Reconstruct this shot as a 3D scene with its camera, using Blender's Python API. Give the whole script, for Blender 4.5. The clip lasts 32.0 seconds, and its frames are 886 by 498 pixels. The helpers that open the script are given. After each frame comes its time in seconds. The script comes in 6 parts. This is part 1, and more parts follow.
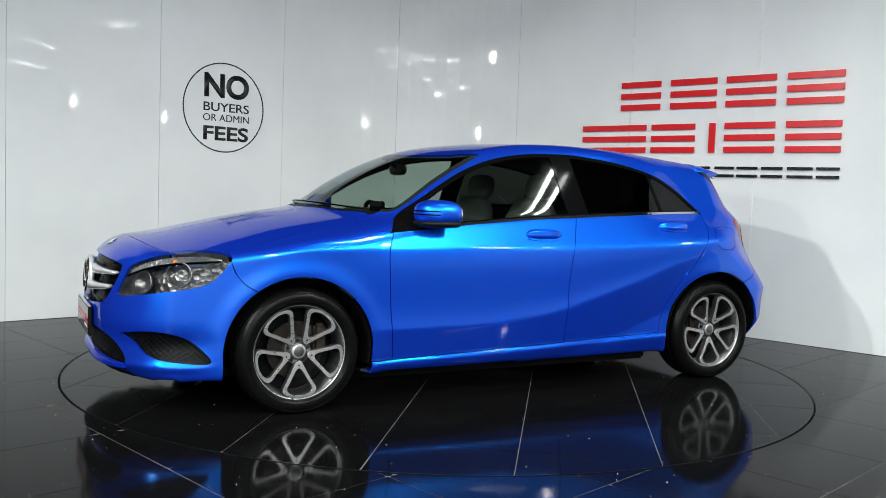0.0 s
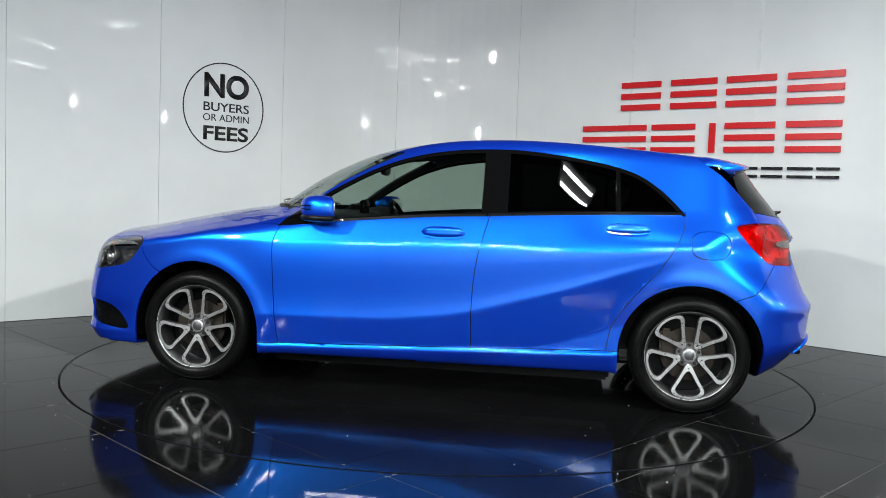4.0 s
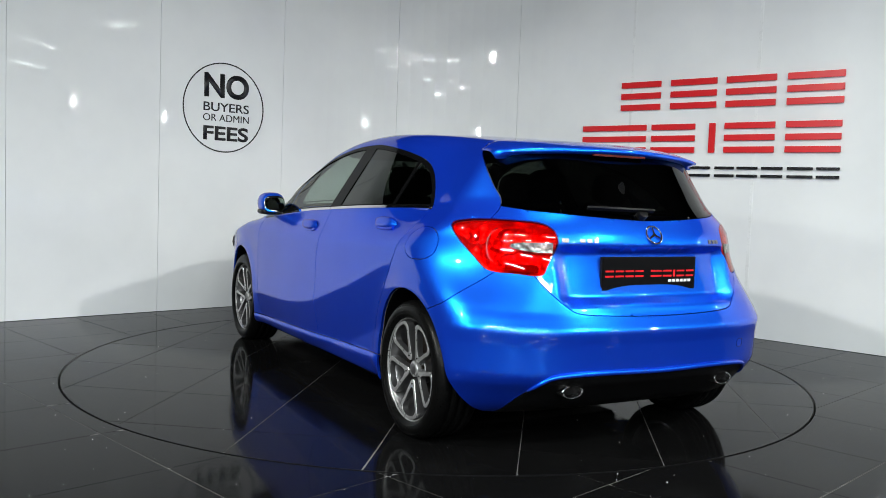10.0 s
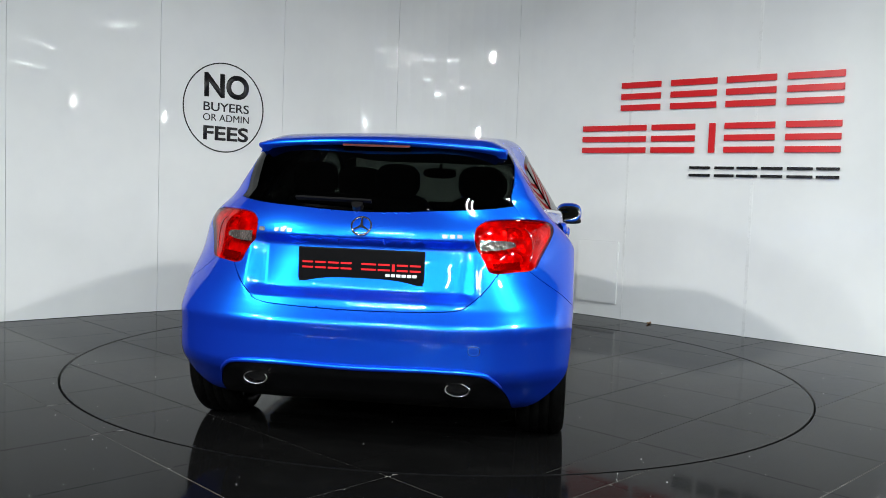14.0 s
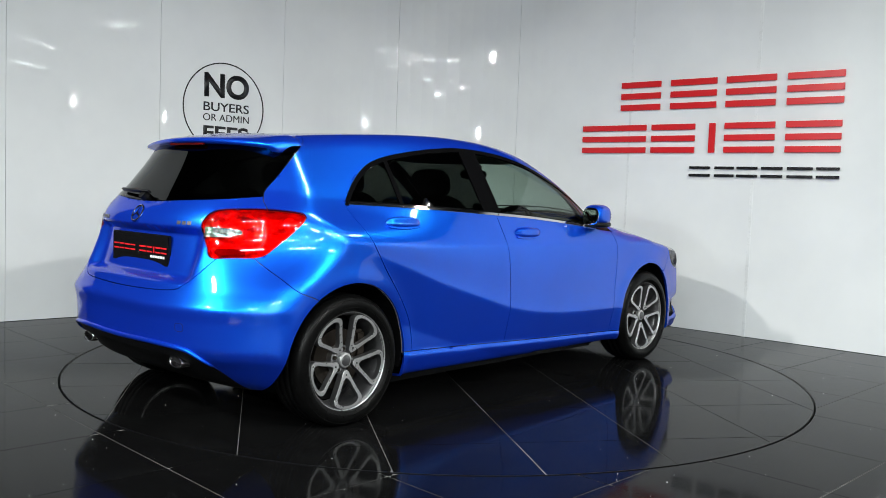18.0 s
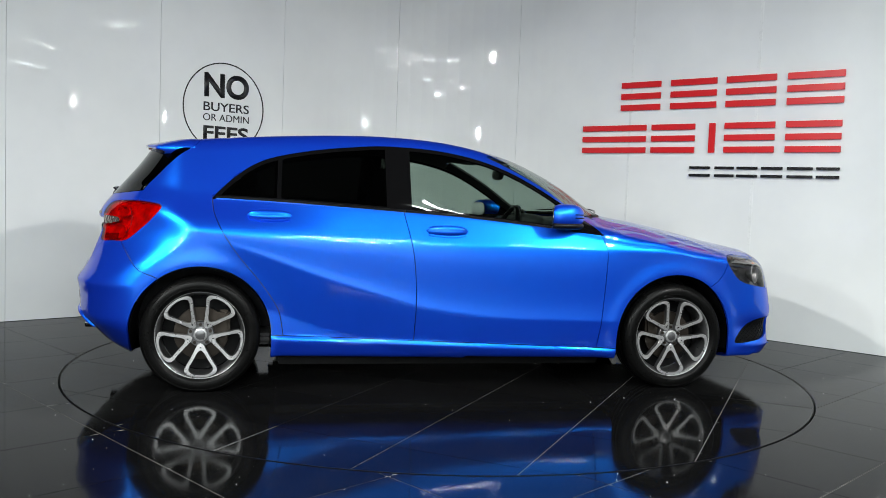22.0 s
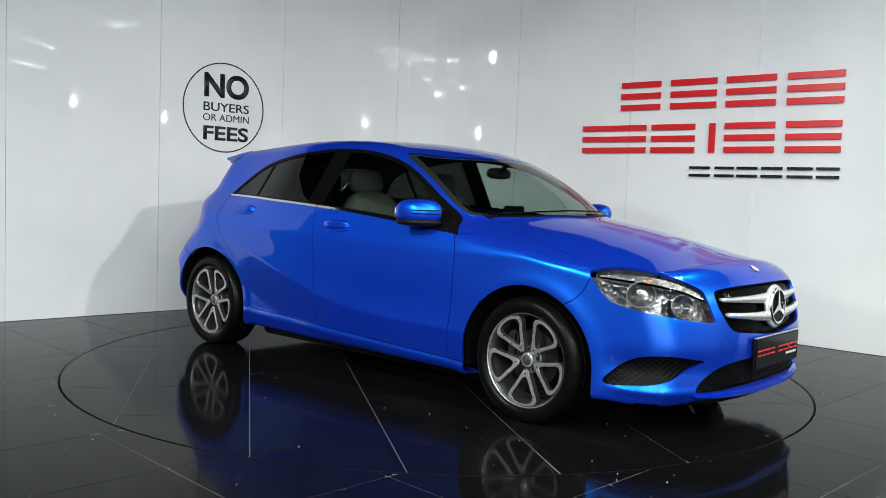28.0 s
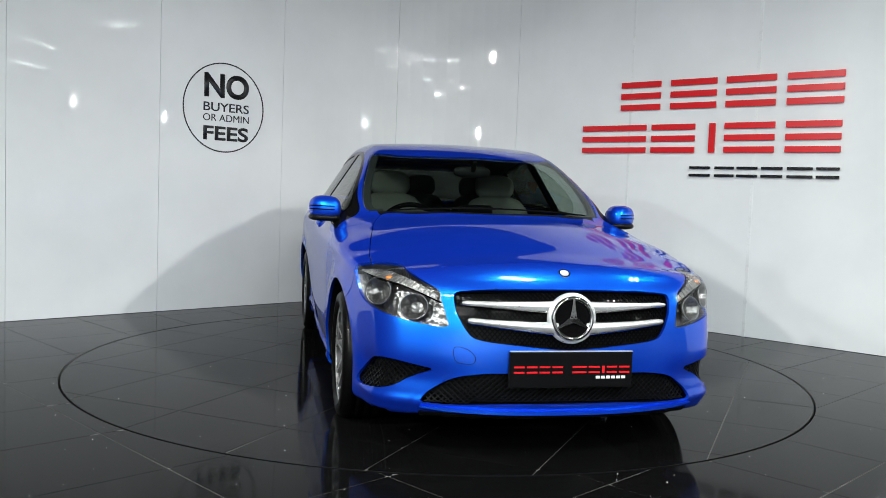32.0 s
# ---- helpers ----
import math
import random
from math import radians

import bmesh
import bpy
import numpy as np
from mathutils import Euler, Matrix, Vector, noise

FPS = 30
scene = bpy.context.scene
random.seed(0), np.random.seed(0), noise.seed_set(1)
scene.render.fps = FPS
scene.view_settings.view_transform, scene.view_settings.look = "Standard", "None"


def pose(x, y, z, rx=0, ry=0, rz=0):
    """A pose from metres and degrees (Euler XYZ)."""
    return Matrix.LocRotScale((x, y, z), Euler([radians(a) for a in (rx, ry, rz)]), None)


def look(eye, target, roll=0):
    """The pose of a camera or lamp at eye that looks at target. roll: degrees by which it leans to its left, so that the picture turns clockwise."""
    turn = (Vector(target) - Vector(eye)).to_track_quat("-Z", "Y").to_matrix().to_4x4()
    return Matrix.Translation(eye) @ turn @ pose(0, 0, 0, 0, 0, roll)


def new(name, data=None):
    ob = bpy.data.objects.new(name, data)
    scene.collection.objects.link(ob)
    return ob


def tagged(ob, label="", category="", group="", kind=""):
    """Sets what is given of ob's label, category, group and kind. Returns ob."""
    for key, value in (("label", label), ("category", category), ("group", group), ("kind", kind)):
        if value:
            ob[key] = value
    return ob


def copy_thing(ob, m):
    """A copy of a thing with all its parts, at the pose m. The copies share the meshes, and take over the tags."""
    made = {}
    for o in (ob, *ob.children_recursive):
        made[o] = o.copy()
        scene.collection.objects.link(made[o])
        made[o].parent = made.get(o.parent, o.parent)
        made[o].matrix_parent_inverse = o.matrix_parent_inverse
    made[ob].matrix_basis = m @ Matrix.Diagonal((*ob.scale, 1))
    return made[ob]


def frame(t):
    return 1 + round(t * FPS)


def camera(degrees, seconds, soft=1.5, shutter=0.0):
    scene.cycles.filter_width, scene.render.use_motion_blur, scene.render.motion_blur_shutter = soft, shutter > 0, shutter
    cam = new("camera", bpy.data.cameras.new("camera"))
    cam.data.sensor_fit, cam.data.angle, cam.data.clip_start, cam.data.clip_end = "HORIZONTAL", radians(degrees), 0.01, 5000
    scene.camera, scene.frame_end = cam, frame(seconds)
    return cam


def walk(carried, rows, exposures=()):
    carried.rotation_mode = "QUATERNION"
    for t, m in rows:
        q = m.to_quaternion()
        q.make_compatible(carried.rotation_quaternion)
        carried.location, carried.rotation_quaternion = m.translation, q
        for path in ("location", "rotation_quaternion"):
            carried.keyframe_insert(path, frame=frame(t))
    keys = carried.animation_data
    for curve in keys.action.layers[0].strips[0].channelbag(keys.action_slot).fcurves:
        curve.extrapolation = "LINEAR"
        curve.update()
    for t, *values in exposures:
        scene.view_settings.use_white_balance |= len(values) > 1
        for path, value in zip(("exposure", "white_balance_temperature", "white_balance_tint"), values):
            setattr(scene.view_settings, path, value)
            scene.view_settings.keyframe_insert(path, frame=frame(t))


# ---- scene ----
EYE = look((0.0, -5.612, 1.107), (0.00075, -4.614, 1.0422), 2.118)
cam = camera(53.885, 32.0, soft=0.7)
walk(cam, [(0.0, EYE), (32.0, EYE)])

# ---- world and lights: a closed showroom lit by rows of ceiling strips ----
world = bpy.data.worlds.new("showroom_air")
scene.world = world
world.use_nodes = True
world.node_tree.nodes["Background"].inputs[0].default_value = (0.5, 0.55, 0.6, 1)
world.node_tree.nodes["Background"].inputs[1].default_value = 0.02
scene.view_settings.exposure = -0.24

CEILING = 4.0
STRIPS = [(x, y, w) for y, w in ((-6.2, 140.0), (-9.4, 220.0)) for x in (-1.4, 1.4, 4.2)]
STRIPS += [(x, -12.6, 640.0) for x in (-0.8, 3.6)]
# the last, western strip is an added fill lamp for the right wall
STRIPS += [(7.8, -5.2, 45.0), (11.2, -7.4, 80.0), (-4.2, -10.4, 330.0)]
FLOODS = [((5.6, -3.27, 2.50), 20.0), ((5.55, -1.55, 2.27), 14.0), ((-3.2, -5.0, 2.32), 100.0)]
TWINS, TWIN_Z = [(2.43, -0.87, 12.0), (0.84, -1.86, 62.0)], 3.4
SPOTS = [(4.0, -4.3, 44.0), (-4.0, -4.3, 50.0)]


def strip_lamp(x, y, watts):
    data = bpy.data.lights.new("strip_lamp", "AREA")
    data.shape, data.size, data.size_y = "RECTANGLE", 1.5, 0.16
    data.energy, data.color = watts, (0.93, 1.0, 0.99)
    ob = new("strip_lamp", data)
    ob.matrix_world = pose(x, y, CEILING - 0.13)
    return ob


def twin_lamp(x, y, turn, watts):
    for k in (-0.075, 0.075):
        data = bpy.data.lights.new("tube_lamp", "AREA")
        data.shape, data.size, data.size_y = "RECTANGLE", 0.04, 0.6
        data.energy, data.color = watts, (0.95, 1.0, 0.99)
        new("tube_lamp", data).matrix_world = pose(x, y, TWIN_Z - 0.11, rz=turn) @ Matrix.Translation((k, 0, 0))


def spot_lamp(x, y, watts):
    data = bpy.data.lights.new("stage_lamp_light", "AREA")
    data.shape, data.size = "DISK", 0.2
    data.energy, data.color, data.spread = watts, (1.0, 0.99, 0.96), radians(75)
    new("stage_lamp_light", data).matrix_world = look((x, y, CEILING - 0.16), (0, -0.3, 0.5))


def flood_lamp(place, watts):
    data = bpy.data.lights.new("flood_lamp", "AREA")
    data.shape, data.size, data.size_y = "RECTANGLE", 0.06, 0.22
    data.energy, data.color = watts, (0.94, 1.0, 0.98)
    ob = new("flood_lamp", data)
    ob.matrix_world = look(place, (0.6, 2.4, 2.3))
    return ob


# ---- materials ----
def shader(name):
    m = bpy.data.materials.new(name)
    m.use_nodes = True
    t = m.node_tree
    return m, t, t.nodes["Principled BSDF"]


def coords(t, scale, obj=True):
    n = t.nodes.new("ShaderNodeTexCoord")
    mp = t.nodes.new("ShaderNodeMapping")
    mp.inputs["Scale"].default_value = (scale, scale, scale)
    t.links.new(n.outputs["Object" if obj else "Generated"], mp.inputs["Vector"])
    return mp.outputs["Vector"]


def noise_node(t, vec, scale, detail=3.0, rough=0.55):
    n = t.nodes.new("ShaderNodeTexNoise")
    n.inputs["Scale"].default_value = scale
    n.inputs["Detail"].default_value = detail
    n.inputs["Roughness"].default_value = rough
    t.links.new(vec, n.inputs["Vector"])
    return n.outputs["Fac"]


def remap(t, fac, a, b, lo, hi):
    n = t.nodes.new("ShaderNodeMapRange")
    n.inputs["From Min"].default_value, n.inputs["From Max"].default_value = a, b
    n.inputs["To Min"].default_value, n.inputs["To Max"].default_value = lo, hi
    t.links.new(fac, n.inputs["Value"])
    return n.outputs["Result"]


def mix_colour(t, fac, a, b):
    n = t.nodes.new("ShaderNodeMix")
    n.data_type = "RGBA"
    t.links.new(fac, n.inputs[0])
    n.inputs[6].default_value, n.inputs[7].default_value = (*a, 1), (*b, 1)
    return n.outputs[2]


def bump(t, height, strength, distance):
    n = t.nodes.new("ShaderNodeBump")
    n.inputs["Strength"].default_value, n.inputs["Distance"].default_value = strength, distance
    t.links.new(height, n.inputs["Height"])
    return n.outputs["Normal"]


def plain(name, colour, rough=0.5, metal=0.0, coat=0.0, vary=0.12, scale=40.0, bumpy=0.0, spec=0.5, rough_vary=0.08):
    """A surface with a slight drift of colour and gloss at two scales."""
    m, t, b = shader(name)
    v = coords(t, 1.0)
    fine, broad = noise_node(t, v, scale), noise_node(t, v, scale * 0.07, 2.0)
    c2 = tuple(max(0.0, c * (1 - vary)) for c in colour)
    t.links.new(mix_colour(t, remap(t, broad, 0.35, 0.65, 0, 1), colour, c2), b.inputs["Base Color"])
    t.links.new(remap(t, fine, 0.3, 0.7, max(0.01, rough - rough_vary), rough + rough_vary), b.inputs["Roughness"])
    b.inputs["Metallic"].default_value = metal
    b.inputs["Coat Weight"].default_value = coat
    b.inputs["Specular IOR Level"].default_value = spec
    if bumpy:
        t.links.new(bump(t, fine, bumpy, 0.002), b.inputs["Normal"])
    return m


def paint_material(name, body, flake):
    """Blue base coat with bright metal flake mixed in, all under one clear lacquer."""
    m, t, b = shader(name)
    v = coords(t, 1.0)
    spark, broad = noise_node(t, v, 1400.0, 1.0), noise_node(t, v, 3.0, 2.0)
    shine = t.nodes.new("ShaderNodeBsdfPrincipled")
    for node, colour, metal in ((b, body, 0.0), (shine, flake, 1.0)):
        node.inputs["Metallic"].default_value = metal
        node.inputs["Coat Weight"].default_value = 1.0
        node.inputs["Coat Roughness"].default_value = 0.008
        node.inputs["Coat IOR"].default_value = 1.48
        node.inputs["Specular IOR Level"].default_value = 0.0 if metal == 0.0 else 0.5
        t.links.new(mix_colour(t, remap(t, broad, 0.3, 0.7, 0, 1), colour, tuple(c * 0.94 for c in colour)), node.inputs["Base Color"])
    shine.inputs["Specular Tint"].default_value = (0.02, 0.11, 0.30, 1)
    t.links.new(remap(t, broad, 0.3, 0.7, 0.31, 0.34), shine.inputs["Roughness"])
    mix = t.nodes.new("ShaderNodeMixShader")
    t.links.new(remap(t, spark, 0.3, 0.7, 0.46, 0.66), mix.inputs[0])
    t.links.new(b.outputs[0], mix.inputs[1])
    t.links.new(shine.outputs[0], mix.inputs[2])
    t.links.new(mix.outputs[0], t.nodes["Material Output"].inputs["Surface"])
    return m


def glass_material(name, tint, gloss=1.5):
    """A tinted pane: see-through colour with a mirror sheen by angle."""
    m = bpy.data.materials.new(name)
    m.use_nodes = True
    t = m.node_tree
    t.nodes.remove(t.nodes["Principled BSDF"])
    clear, shine = t.nodes.new("ShaderNodeBsdfTransparent"), t.nodes.new("ShaderNodeBsdfGlossy")
    clear.inputs["Color"].default_value = (*tint, 1)
    shine.inputs["Roughness"].default_value = 0.01
    face, mix = t.nodes.new("ShaderNodeLayerWeight"), t.nodes.new("ShaderNodeMixShader")
    face.inputs["Blend"].default_value = 0.5
    power = t.nodes.new("ShaderNodeMath")
    power.operation, power.inputs[1].default_value = "POWER", 5.0
    t.links.new(face.outputs["Facing"], power.inputs[0])
    f0 = ((gloss - 1) / (gloss + 1)) ** 2 * 1.1
    t.links.new(remap(t, power.outputs[0], 0, 1, f0, 1.0), mix.inputs[0])
    t.links.new(clear.outputs[0], mix.inputs[1])
    t.links.new(shine.outputs[0], mix.inputs[2])
    t.links.new(mix.outputs[0], t.nodes["Material Output"].inputs["Surface"])
    return m


def tile_material():
    """Black polished granite with pale flecks, faint scuffs and a drift of tone from tile to tile."""
    m, t, b = shader("black_granite")
    v = coords(t, 1.0)
    info = t.nodes.new("ShaderNodeObjectInfo")
    fleck = t.nodes.new("ShaderNodeTexVoronoi")
    fleck.inputs["Scale"].default_value = 330.0
    t.links.new(v, fleck.inputs["Vector"])
    spot = remap(t, fleck.outputs["Distance"], 0.05, 0.14, 1.0, 0.0)
    sel = remap(t, fleck.outputs["Color"], 0.86, 0.9, 0.0, 1.0)
    mul = t.nodes.new("ShaderNodeMath")
    mul.operation = "MULTIPLY"
    t.links.new(spot, mul.inputs[0])
    t.links.new(sel, mul.inputs[1])
    grain = noise_node(t, v, 60.0, 4.0)
    dark = mix_colour(t, grain, (0.002, 0.002, 0.0022), (0.005, 0.005, 0.005))
    mixer = t.nodes.new("ShaderNodeMix")
    mixer.data_type = "RGBA"
    t.links.new(mul.outputs[0], mixer.inputs[0])
    t.links.new(dark, mixer.inputs[6])
    mixer.inputs[7].default_value = (0.10, 0.10, 0.10, 1)
    scuff = noise_node(t, v, 5.0, 5.0, 0.7)
    film = t.nodes.new("ShaderNodeMix")
    film.data_type = "RGBA"
    t.links.new(remap(t, noise_node(t, v, 2.2, 6.0, 0.75), 0.5, 0.75, 0.0, 0.5), film.inputs[0])
    t.links.new(mixer.outputs[2], film.inputs[6])
    film.inputs[7].default_value = (0.010, 0.010, 0.0098, 1)
    t.links.new(film.outputs[2], b.inputs["Base Color"])
    add = t.nodes.new("ShaderNodeMath")
    add.operation = "ADD"
    t.links.new(remap(t, scuff, 0.35, 0.75, 0.035, 0.11), add.inputs[0])
    t.links.new(remap(t, info.outputs["Random"], 0, 1, 0.0, 0.03), add.inputs[1])
    t.links.new(add.outputs[0], b.inputs["Roughness"])
    b.inputs["Specular IOR Level"].default_value = 0.035
    t.links.new(bump(t, grain, 0.02, 0.001), b.inputs["Normal"])
    return m


def panel_material():
    """Gloss white wall panel, a little dusty and smeared."""
    m, t, b = shader("gloss_white_panel")
    v = coords(t, 1.0)
    info = t.nodes.new("ShaderNodeObjectInfo")
    broad, fine = noise_node(t, v, 1.3, 4.0), noise_node(t, v, 90.0, 2.0)
    t.links.new(mix_colour(t, remap(t, broad, 0.3, 0.7, 0, 1), (0.79, 0.81, 0.81), (0.72, 0.74, 0.745)), b.inputs["Base Color"])
    add = t.nodes.new("ShaderNodeMath")
    add.operation = "ADD"
    t.links.new(remap(t, broad, 0.3, 0.7, 0.008, 0.016), add.inputs[0])
    t.links.new(remap(t, info.outputs["Random"], 0, 1, 0.0, 0.006), add.inputs[1])
    t.links.new(add.outputs[0], b.inputs["Roughness"])
    b.inputs["Specular IOR Level"].default_value = 0.14
    t.links.new(bump(t, noise_node(t, v, 3.0, 2.0), 0.01, 0.01), b.inputs["Normal"])
    return m


def glow_material(name, colour, strength):
    m, t, b = shader(name)
    b.inputs["Emission Color"].default_value = (*colour, 1)
    b.inputs["Emission Strength"].default_value = strength
    m.cycles.emission_sampling = "NONE"
    return m


M_TILE = tile_material()
M_PANEL = panel_material()
M_GROUT = plain("floor_joint", (0.17, 0.166, 0.158), 0.7, vary=0.3)
M_RING = plain("ring_gap", (0.004, 0.004, 0.004), 0.6)
M_TRIM = plain("wall_trim", (0.76, 0.78, 0.78), 0.3)
# unseen walls: grey bounces light, the dark tone stands for an unlit side
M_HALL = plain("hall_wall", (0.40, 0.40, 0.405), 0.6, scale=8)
M_HALL_UNLIT = plain("unlit_hall_wall", (0.04, 0.04, 0.042), 0.6, scale=8)
M_CEIL = plain("dark_ceiling", (0.03, 0.03, 0.032), 0.8, scale=6)
M_HOUSING = plain("lamp_housing", (0.7, 0.7, 0.7), 0.4)
M_INK = plain("black_vinyl", (0.012, 0.012, 0.014), 0.35)
M_RED = plain("red_acrylic", (0.66, 0.010, 0.016), 0.3, vary=0.06, rough_vary=0.0)
M_BLACKL = plain("black_acrylic", (0.01, 0.01, 0.011), 0.25)
M_PAINT = paint_material("blue_metallic_paint", (0.006, 0.030, 0.47), (0.006, 0.215, 0.96))
M_BLACKP = plain("black_plastic", (0.004, 0.004, 0.0045), 0.4, bumpy=0.15, scale=400, spec=0.15)
M_GLOSSB = plain("gloss_black", (0.003, 0.003, 0.0033), 0.06, rough_vary=0.02, spec=0.03)
M_TYRE = plain("tyre_rubber", (0.003, 0.003, 0.003), 0.33, vary=0.25, scale=120, bumpy=0.06, spec=0.1)
M_ALLOY = plain("polished_alloy", (0.50, 0.50, 0.505), 0.30, metal=0.75, scale=60, rough_vary=0.04)
M_ALLOYD = plain("grey_alloy", (0.2, 0.2, 0.205), 0.35, metal=0.9, scale=60)
M_CHROME = plain("chrome", (0.82, 0.82, 0.83), 0.07, metal=1.0, vary=0.04, rough_vary=0.03)
M_SATIN = plain("satin_silver", (0.70, 0.71, 0.72), 0.3, metal=0.6, rough_vary=0.03)
M_DISC = plain("brake_steel", (0.06, 0.05, 0.042), 0.4, metal=0.9, vary=0.35)
M_LENS = glass_material("clear_lens", (0.93, 0.94, 0.95), 1.5)
M_CLEAR = glass_material("window_glass", (0.52, 0.60, 0.55), 1.5)
M_TINT = glass_material("privacy_glass", (0.036, 0.040, 0.036), 1.5)
M_SCREEN = glass_material("windscreen_glass", (0.56, 0.65, 0.60), 1.5)
M_TRIMD = plain("cabin_trim", (0.025, 0.025, 0.027), 0.7, bumpy=0.2, scale=200)
M_LINER = plain("headliner_cloth", (0.18, 0.18, 0.17), 0.9, bumpy=0.2, scale=300)
M_SEAT = plain("pale_seat_cloth", (0.105, 0.103, 0.096), 0.75, bumpy=0.3, scale=260)
M_SEATD = plain("dark_seat_cloth", (0.03, 0.03, 0.032), 0.8, bumpy=0.3, scale=260)
M_ORANGE = plain("amber_plastic", (0.7, 0.2, 0.03), 0.3)
M_PLATE = plain("plate_black", (0.005, 0.005, 0.0055), 0.1, spec=0.12, rough_vary=0.03)
M_WHITE = plain("white_print", (0.75, 0.75, 0.75), 0.4)
M_BRASS = plain("dry_leaf", (0.30, 0.17, 0.07), 0.8)


def red_lens_material(name, colour):
    m, t, b = shader(name)
    v = coords(t, 1.0)
    wave = t.nodes.new("ShaderNodeTexWave")
    wave.inputs["Scale"].default_value = 55.0
    wave.inputs["Distortion"].default_value = 1.0
    t.links.new(v, wave.inputs["Vector"])
    t.links.new(mix_colour(t, wave.outputs["Fac"], colour, tuple(c * 0.6 for c in colour)), b.inputs["Base Color"])
    b.inputs["Roughness"].default_value = 0.25
    b.inputs["Coat Weight"].default_value = 1.0
    b.inputs["Coat Roughness"].default_value = 0.01
    return m


M_TAIL = glass_material("red_lens", (0.92, 0.05, 0.045))


def facet_material(name, colour, scale, metal=0.9, rough=0.24, deep=0.22):
    """A moulded reflector of many small facets."""
    m, t, b = shader(name)
    v = coords(t, 1.0)
    cell = t.nodes.new("ShaderNodeTexVoronoi")
    cell.inputs["Scale"].default_value = scale
    t.links.new(v, cell.inputs["Vector"])
    broad = noise_node(t, v, 14.0, 2.0)
    t.links.new(mix_colour(t, remap(t, broad, 0.35, 0.65, 0, 1), colour, tuple(c * 0.45 for c in colour)), b.inputs["Base Color"])
    b.inputs["Metallic"].default_value, b.inputs["Roughness"].default_value = metal, rough
    t.links.new(bump(t, cell.outputs["Distance"], deep, 0.01), b.inputs["Normal"])
    return m


M_REDBACK = facet_material("red_reflector", (0.95, 0.10, 0.08), 26.0, 0.55, 0.16, 0.6)
M_LAMPBACK = facet_material("silver_reflector", (0.26, 0.257, 0.25), 40.0, 0.9, 0.28, 0.5)
M_LAMPSTRIP = facet_material("ribbed_reflector", (0.46, 0.455, 0.44), 60.0, 0.8, 0.35, 0.5)
M_TAILD = red_lens_material("deep_red_lens", (0.16, 0.003, 0.004))
M_TAILC = facet_material("smoky_clear_lens", (0.24, 0.20, 0.19), 48.0, 0.7, 0.12, 0.4)


# ---- building helpers ----
def mesh_from(name, verts, faces, smooth=False):
    me = bpy.data.meshes.new(name)
    me.from_pydata([tuple(v) for v in verts], [], faces)
    if smooth:
        me.polygons.foreach_set("use_smooth", [True] * len(me.polygons))
    return me


def link(name, me, material, parent=None, label="", m=None):
    ob = new(name, me)
    if not me.materials:
        me.materials.append(material)
    if parent:
        ob.parent = parent
    if m is not None:
        ob.matrix_basis = m
    return tagged(ob, label)


def part(name, bm, material, parent, label="", smooth=False, m=None):
    """Links a bmesh as one mesh object under a thing or a part."""
    me = bpy.data.meshes.new(name)
    bm.to_mesh(me)
    bm.free()
    if smooth:
        me.polygons.foreach_set("use_smooth", [True] * len(me.polygons))
    return link(name, me, material, parent, label, m)


def box(bm, cx, cy, cz, sx, sy, sz, rot=None, bevel=0.0):
    m = Matrix.Translation((cx, cy, cz)) @ (rot or Matrix()) @ Matrix.Diagonal((sx, sy, sz, 1))
    got = bmesh.ops.create_cube(bm, size=1.0, matrix=m)
    if bevel:
        edges = list({e for v in got["verts"] for e in v.link_edges})
        bmesh.ops.bevel(bm, geom=edges, offset=bevel, segments=2, affect="EDGES", clamp_overlap=True)
    return bm


def thing(name, label, category, group="", kind="", m=None):
    ob = new(name)
    if m is not None:
        ob.matrix_basis = m
    return tagged(ob, label, category, group, kind)


# ---- the room ----
R_DISC, GAP, TILE = 2.254, 0.011, 0.606


def clip_convex(poly, nx, ny, d):
    """Keeps the part of a flat polygon with nx x + ny y <= d."""
    out = []
    for a, b in zip(poly, poly[1:] + poly[:1]):
        da, db = nx * a[0] + ny * a[1] - d, nx * b[0] + ny * b[1] - d
        if da <= 0:
            out.append(a)
        if da * db < 0:
            k = da / (da - db)
            out.append((a[0] + k * (b[0] - a[0]), a[1] + k * (b[1] - a[1])))
    return out


def slab(poly, z0, z1, name):
    n = len(poly)
    verts = [(x, y, z1) for x, y in poly] + [(x, y, z0) for x, y in poly]
    faces = [tuple(range(n)), tuple(range(2 * n - 1, n - 1, -1))]
    faces += [(i, i + n, (i + 1) % n + n, (i + 1) % n) for i in range(n)]
    return mesh_from(name, verts, faces)


